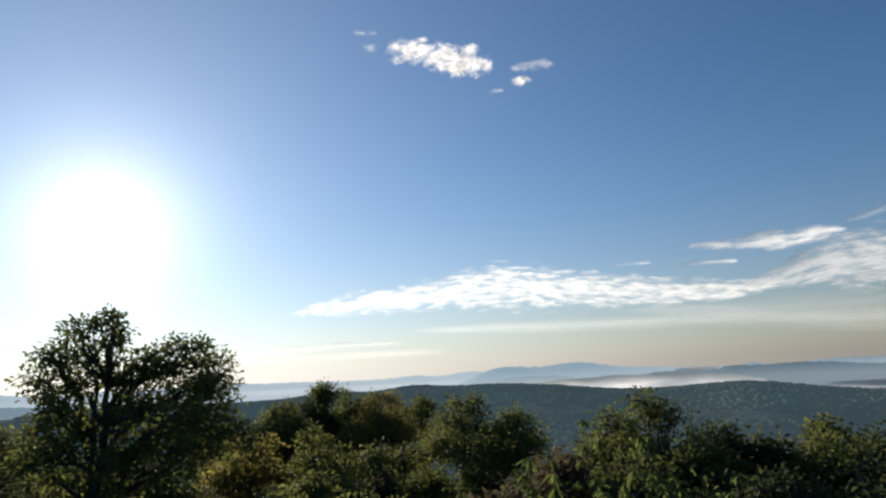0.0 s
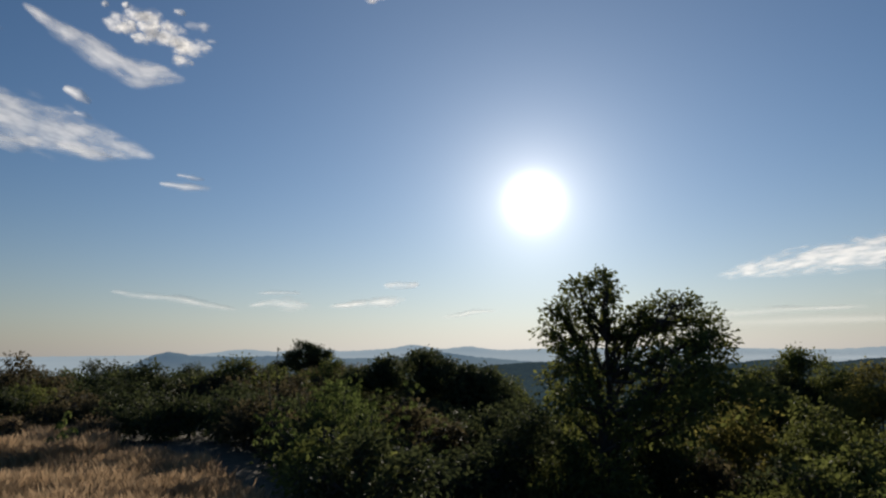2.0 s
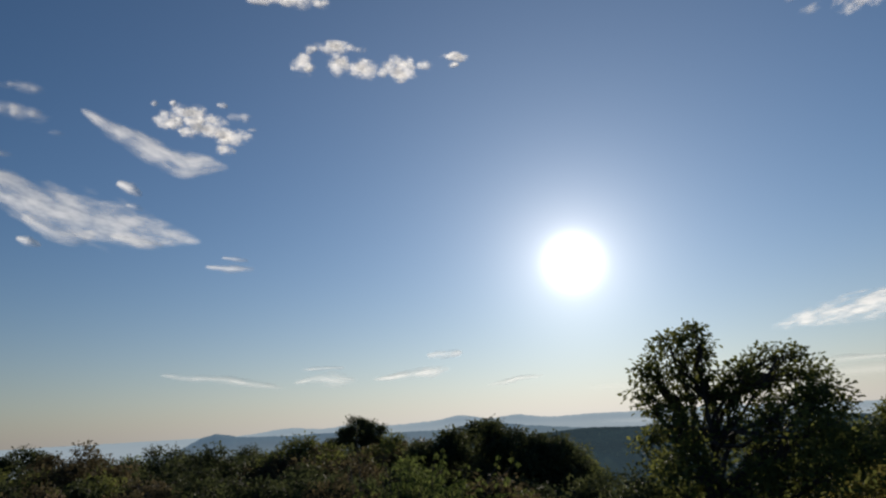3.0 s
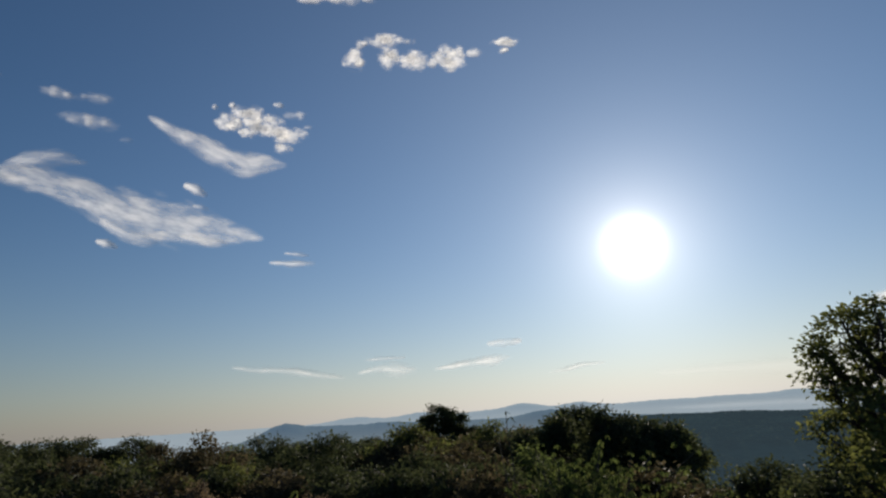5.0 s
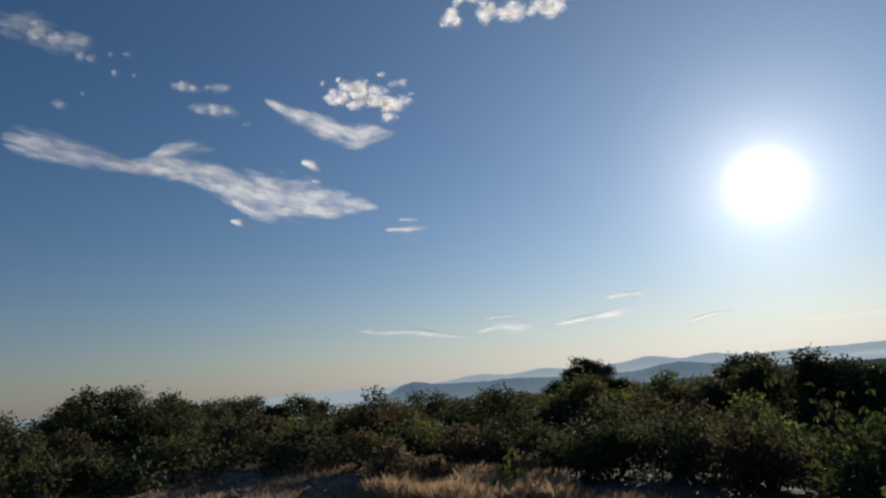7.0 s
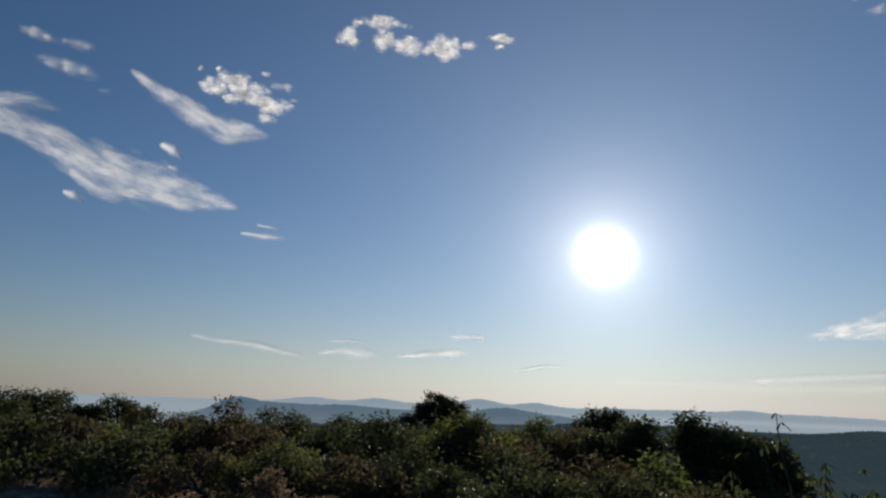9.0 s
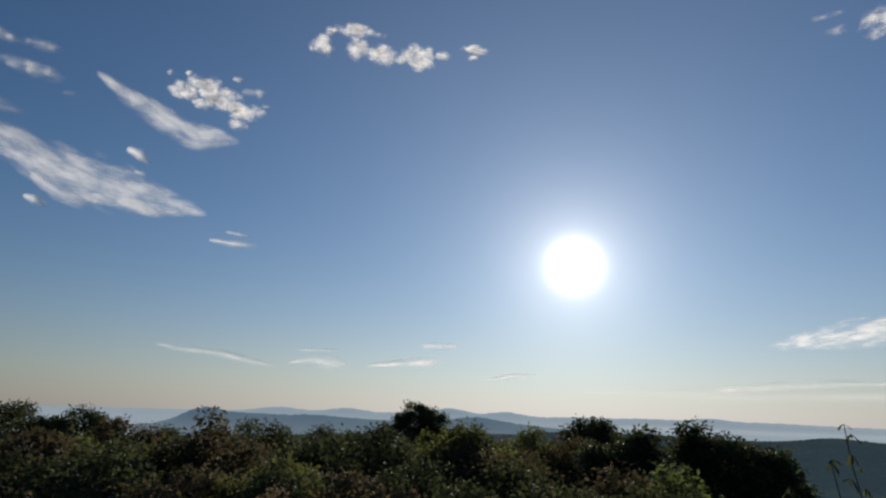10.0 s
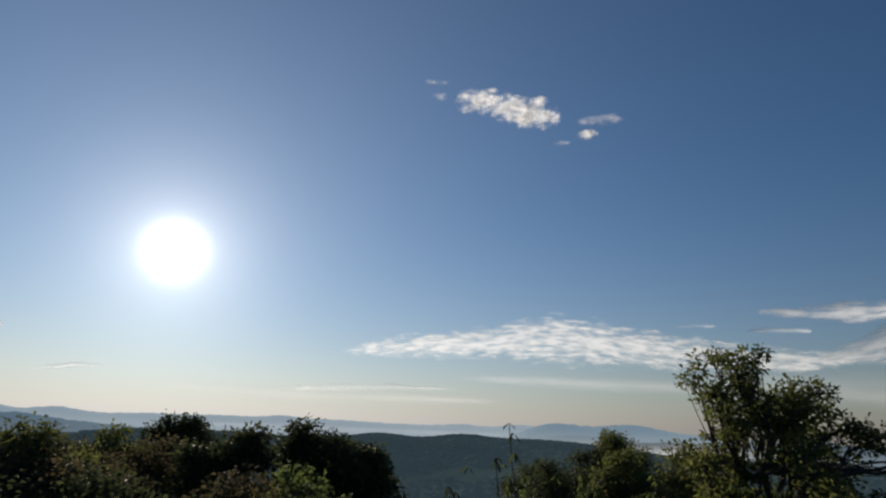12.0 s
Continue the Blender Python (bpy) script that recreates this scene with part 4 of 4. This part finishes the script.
def build_filler():
    """The scrub between: low bushes over the whole slope, copies of three."""
    rng = np.random.default_rng(9)
    kinds = []
    for k, (mat, words) in enumerate(((OAK, SCRUB), (OAK_DARK, "dark green backlit scrub oak"), (OAK_RED, "bushy shrub with dull reddish brown leaves"))):
        x, y = from_spot(EAST, 24 - 9 * k, 11.5)
        kinds.append(tree("shrub", words, x, y, domed(np.random.default_rng(30 + k), 1.5, 1.9), 0.105, 90, mat, 0.035, seed=60 + k, twigs=False, spread=0.13, plain=True))
        kinds[-1]["group"] = "scrub on the slope"
    made = 0
    while made < 130:
        az, d = rng.uniform(-52, 84), rng.uniform(7.5, 46)
        x, y = from_spot((-4, 0), az, d)
        edge = 3.6 + max(0, -x - 6) * 0.5 + max(0, x) * 0.1
        if y < edge + 3.0 or (az > 58 and d < 15) or math.hypot(x + 5.15, y - 9.53) < 1.5:
            continue
        s = rng.uniform(0.6, 1.0)
        m = pose(x, y, float(ground_height(x, y)) - 0.06, 0, 0, rng.uniform(0, 360)) @ Matrix.Diagonal((s, s, s * rng.uniform(0.8, 1.15), 1))
        copy_thing(kinds[rng.integers(0, 3)], m)
        made += 1


build_filler()


def sapling(label, x, y, height, seed, stems=3, whorls=4, leaf=0.105, material=SPROUT, lean=0.12, sparse=False):
    """A young shoot with whorls of long drooping leaves."""
    rng = np.random.default_rng(seed)
    z0 = float(ground_height(x, y)) - 0.03
    root = new("sapling")
    root.location = (x, y, z0)
    tagged(root, label, "sapling")
    bases, alongs, lens = [], [], []
    for s in range(stems):
        h = height * (1 if s == 0 else rng.uniform(0.65, 0.95))
        tip = np.array([*(rng.normal(0, lean * (1 + s * 0.6), 2)), h])
        pts = bent(rng, (rng.normal(0, 0.05), rng.normal(0, 0.05), 0), tip, 6, 0.02)
        v, f = tube(pts, np.linspace(0.012, 0.004, 6), 5)
        mesh_object("stem", v, f, BARK, root, smooth=True)
        for w in range(whorls):
            t = 1 - (w / whorls) * (0.45 if not sparse else 0.3)
            c = np.array(pts[-1]) * t + np.array(pts[0]) * (1 - t)
            side = rng.normal(0, 0.10 * (w > 0), 3)
            n = rng.integers(6, 10) if not sparse else rng.integers(2, 4)
            for q in range(n):
                a = 2 * math.pi * (q + rng.uniform(-0.3, 0.3)) / n
                bases.append(c + side)
                alongs.append((math.cos(a), math.sin(a), rng.uniform(-1.8, -0.3)))
                lens.append(leaf * rng.uniform(0.7, 1.25))
    lens = np.array(lens)
    al = np.array(alongs)
    up = al * np.array([0.8, 0.8, 0]) + np.array([0, 0, 1.0])
    v, f = leaf_arrays(rng, np.array(bases), al, up, lens, lens * 0.28)
    quads_object("foliage", v, f, material, root)
    return root


def build_saplings():
    rng = np.random.default_rng(3)
    words = "young sapling with whorls of long drooping leaves"
    for i, (az, d, el) in enumerate(((-8.2, 4.9, -7.4), (-4.5, 4.6, -10.5), (-1.5, 4.9, -10.0), (1.5, 4.7, -11.5), (-11.5, 5.0, -8.8), (-15.5, 5.6, -6.0), (-6.5, 4.4, -11.5), (-13.5, 6.6, -4.6),
                                     (-17.5, 6.4, -6.2), (-10, 4.5, -11.0), (4.0, 5.2, -11.8), (-20, 5.4, -9.6), (-24, 6.0, -9.0), (-2.8, 4.3, -12.2), (-13, 4.8, -11.0))):
        x, y = from_spot(EAST, az, d)
        top = 1.6 + d * math.tan(radians(el))
        sapling(words, x, y, max(0.5, top - float(ground_height(x, y))), 300 + i, stems=3, whorls=4)
    # the thin shoot that stands above the scrub at the grass's edge
    x, y = -8.84, 5.79
    top = 1.64 - float(ground_height(x, y))
    sapling("thin tall shoot with few leaves above the scrub", x, y, top, 401, 2, 4, 0.11, OAK_DARK, 0.05, True)
    for i, (dx, dy, t) in enumerate(((0.3, 0.25, 1.2), (-0.55, 0.3, 1.05), (0.7, 0.35, 0.8), (-0.9, 0.2, 0.9))):
        sapling("thin tall shoot with few leaves above the scrub", x + dx, y + dy, t - float(ground_height(x + dx, y + dy)), 410 + i, 2, 6, 0.11, OAK_DARK, 0.08, True)
    # the light green clump of young growth below that shoot
    for i, (px, py, t, stems) in enumerate(((-7.95, 6.10, 1.18, 14), (-7.55, 6.25, 1.02, 12), (-8.30, 6.20, 0.98, 10), (-7.75, 5.75, 0.75, 10))):
        sapling("light green young growth with long drooping leaves", px, py, t - float(ground_height(px, py)), 430 + i, stems, 12, 0.072, SPROUT, 0.15)
    # a leafy stalk standing in the dry grass
    px, py = -11.5, 3.8
    sapling("green leafy stalk standing in dry grass", px, py, 0.55, 440, 2, 7, 0.12, SPROUT, 0.03)
    # small dry shrubs where the rock meets the grass
    for i, (px, py, high, wide) in enumerate(((-13.8, 3.3, 0.75, 0.9), (-13.2, 3.7, 0.55, 0.7), (-12.1, 4.5, 0.6, 0.8))):
        tree("shrub", "small dry tan-leaved shrub beside bare rock", px, py, domed(np.random.default_rng(450 + i), high, wide), 0.05, 300, DRY, 0.015, seed=460 + i, spread=0.06, clump=9)


build_saplings()


# ---- bare rock and dry grass on the summit ----
def slab(label, x, y, lx, ly, h, turn, seed):
    """A weathered hump of bedrock, cracked and uneven, sunk into the soil."""
    rng = np.random.default_rng(seed)
    n, m = 72, 18
    verts, faces = [], []
    off = float(rng.uniform(0, 50))
    for i in range(m):
        t = i / (m - 1)
        for k in range(n):
            w = 2 * math.pi * k / n
            rim = 1 + 0.22 * noise.fractal((math.cos(w) * 1.6 + off, math.sin(w) * 1.6, seed), 1.0, 2.0, 4)
            r = rim * (1 - t) ** 0.7
            px, py = lx / 2 * r * math.cos(w), ly / 2 * r * math.sin(w)
            z = h * min(1.0, 1.6 * t) * (0.9 + 0.35 * noise.fractal((px * 0.9 + off, py * 0.9, 0), 1.0, 2.0, 4)) + 0.03 * noise.noise((px * 5, py * 5, off)) + 0.05 * abs(noise.fractal((px * 2.6 + off, py * 4.2, 3), 1.0, 2.1, 4)) - 0.08 * (1 - t)
            verts.append((px, py, z))
    for i in range(m - 1):
        for k in range(n):
            faces.append((i * n + k, i * n + (k + 1) % n, (i + 1) * n + (k + 1) % n, (i + 1) * n + k))
    ob = mesh_object("rock", verts, faces, ROCK)
    ob.matrix_world = pose(x, y, float(ground_height(x, y)), 0, 0, turn)
    return tagged(ob, label, "rock", group="summit rocks")


for i, (x, y, lx, ly, h, turn) in enumerate((
        (-15.5, 1.6, 5.0, 1.8, 0.22, 15), (-18.2, 0.2, 4.6, 2.2, 0.25, -10), (-14.0, -0.4, 3.6, 1.5, 0.16, 20), (-17.0, 3.2, 3.0, 1.0, 0.3, 30), (-12.6, 1.0, 2.6, 1.2, 0.18, 5),
        (-20.5, 2.2, 3.2, 1.3, 0.3, 0), (-14.5, 3.4, 2.2, 0.9, 0.32, 25), (-16.2, -1.8, 3.0, 1.4, 0.18, -20), (-13.0, 3.0, 0.9, 0.6, 0.28, 10), (-16.6, 1.0, 0.5, 0.4, 0.3, 0), (-12.2, 2.2, 0.7, 0.5, 0.22, 70),
        (-15.2, 0.6, 1.6, 0.7, 0.26, 12), (-17.6, 1.6, 1.3, 0.6, 0.3, -15), (-13.4, 1.9, 1.5, 0.5, 0.26, 8), (-19.0, 1.4, 0.8, 0.5, 0.35, 40), (-14.8, 2.6, 0.6, 0.4, 0.3, 0), (-16.0, 2.4, 1.1, 0.5, 0.34, 22), (-13.8, 0.7, 0.45, 0.35, 0.25, 50))):
    slab("grey lichen-spotted bedrock slab in dry grass" if lx > 1 else "small grey weathered stone", x + 2.0, y - 0.3, lx, ly, h * 0.42, turn, 500 + i)


def grass_patch(label, spots, count, height, material, seed):
    """Blades of grass in tufts: (x, y, radius) each spot."""
    rng = np.random.default_rng(seed)
    w = np.array([s[2] ** 2 for s in spots])
    pick = rng.choice(len(spots), count, p=w / w.sum())
    sp = np.array([s[:3] for s in spots])[pick]
    rad = np.sqrt(rng.uniform(0, 1, count)) * sp[:, 2]
    a = rng.uniform(0, 2 * math.pi, count)
    x = sp[:, 0] + rad * np.cos(a) + 0.1 * rng.normal(0, 1, count)
    y = sp[:, 1] + rad * np.sin(a) * 0.6
    tuft = 0.8 + 0.22 * np.sin(x * 3.1) * np.sin(y * 4.3 + x) + rng.normal(0, 0.1, count)
    h = height * np.clip(tuft, 0.3, 1.3) * rng.uniform(0.6, 1.2, count)
    base = np.stack([x, y, ground_height(x, y) - 0.02], -1)
    lean = rng.normal(0, 0.22, (count, 2)) * h[:, None]
    side = rng.uniform(0, math.pi, count)
    s = np.stack([np.cos(side), np.sin(side), np.zeros(count)], -1) * 0.0035
    mid = base + np.concatenate([lean * 0.35, h[:, None] * 0.55], 1)
    tip = base + np.concatenate([lean, h[:, None]], 1)
    v = np.stack([base - s, base + s, mid + s * 0.8, tip, mid - s * 0.8], 1).reshape(-1, 3)
    k = np.arange(count)[:, None] * 5
    ob = quads_object("grass", v, k + np.array([[0, 1, 2, 3]]), material)
    tagged(ob, label, "grass", kind="stuff")
    return ob


grass_patch("tall dry straw-coloured grass at the summit's edge", ((-11.9, 3.4, 1.0), (-12.9, 3.0, 0.9), (-11.4, 4.0, 0.8), (-13.6, 4.2, 1.0)), 36000, 0.32, STRAW, 21)
grass_patch("short dry grass between the rocks", ((-14.5, 1.0, 3.2), (-18, 2.0, 3.5), (-13.0, -1.5, 2.5), (-9.5, 0.8, 2.5), (-5, 2, 2.5), (-1, 2.2, 2.2), (2.5, 2.5, 2.2), (-17, 4.8, 2.5)), 24000, 0.14, STRAW, 22)
grass_patch("short tan grass on the open summit", ((-8.6, 3.0, 1.3), (-7.6, 2.5, 1.1), (-9.8, 2.9, 1.1), (-10.6, 2.2, 1.0), (-6.4, 2.6, 0.9), (-5.6, 3.0, 0.9), (-7.0, 3.4, 1.0), (-8.2, 3.8, 1.1), (-9.4, 4.1, 1.2), (-10.6, 4.0, 1.1)), 50000, 0.2, STRAW, 24)
grass_patch("green grass tufts under the shrubs", ((-15.5, 5.2, 2.0), (-4, 4.6, 2.0), (0.5, 4.2, 2.0)), 6000, 0.24, GRASS, 23)
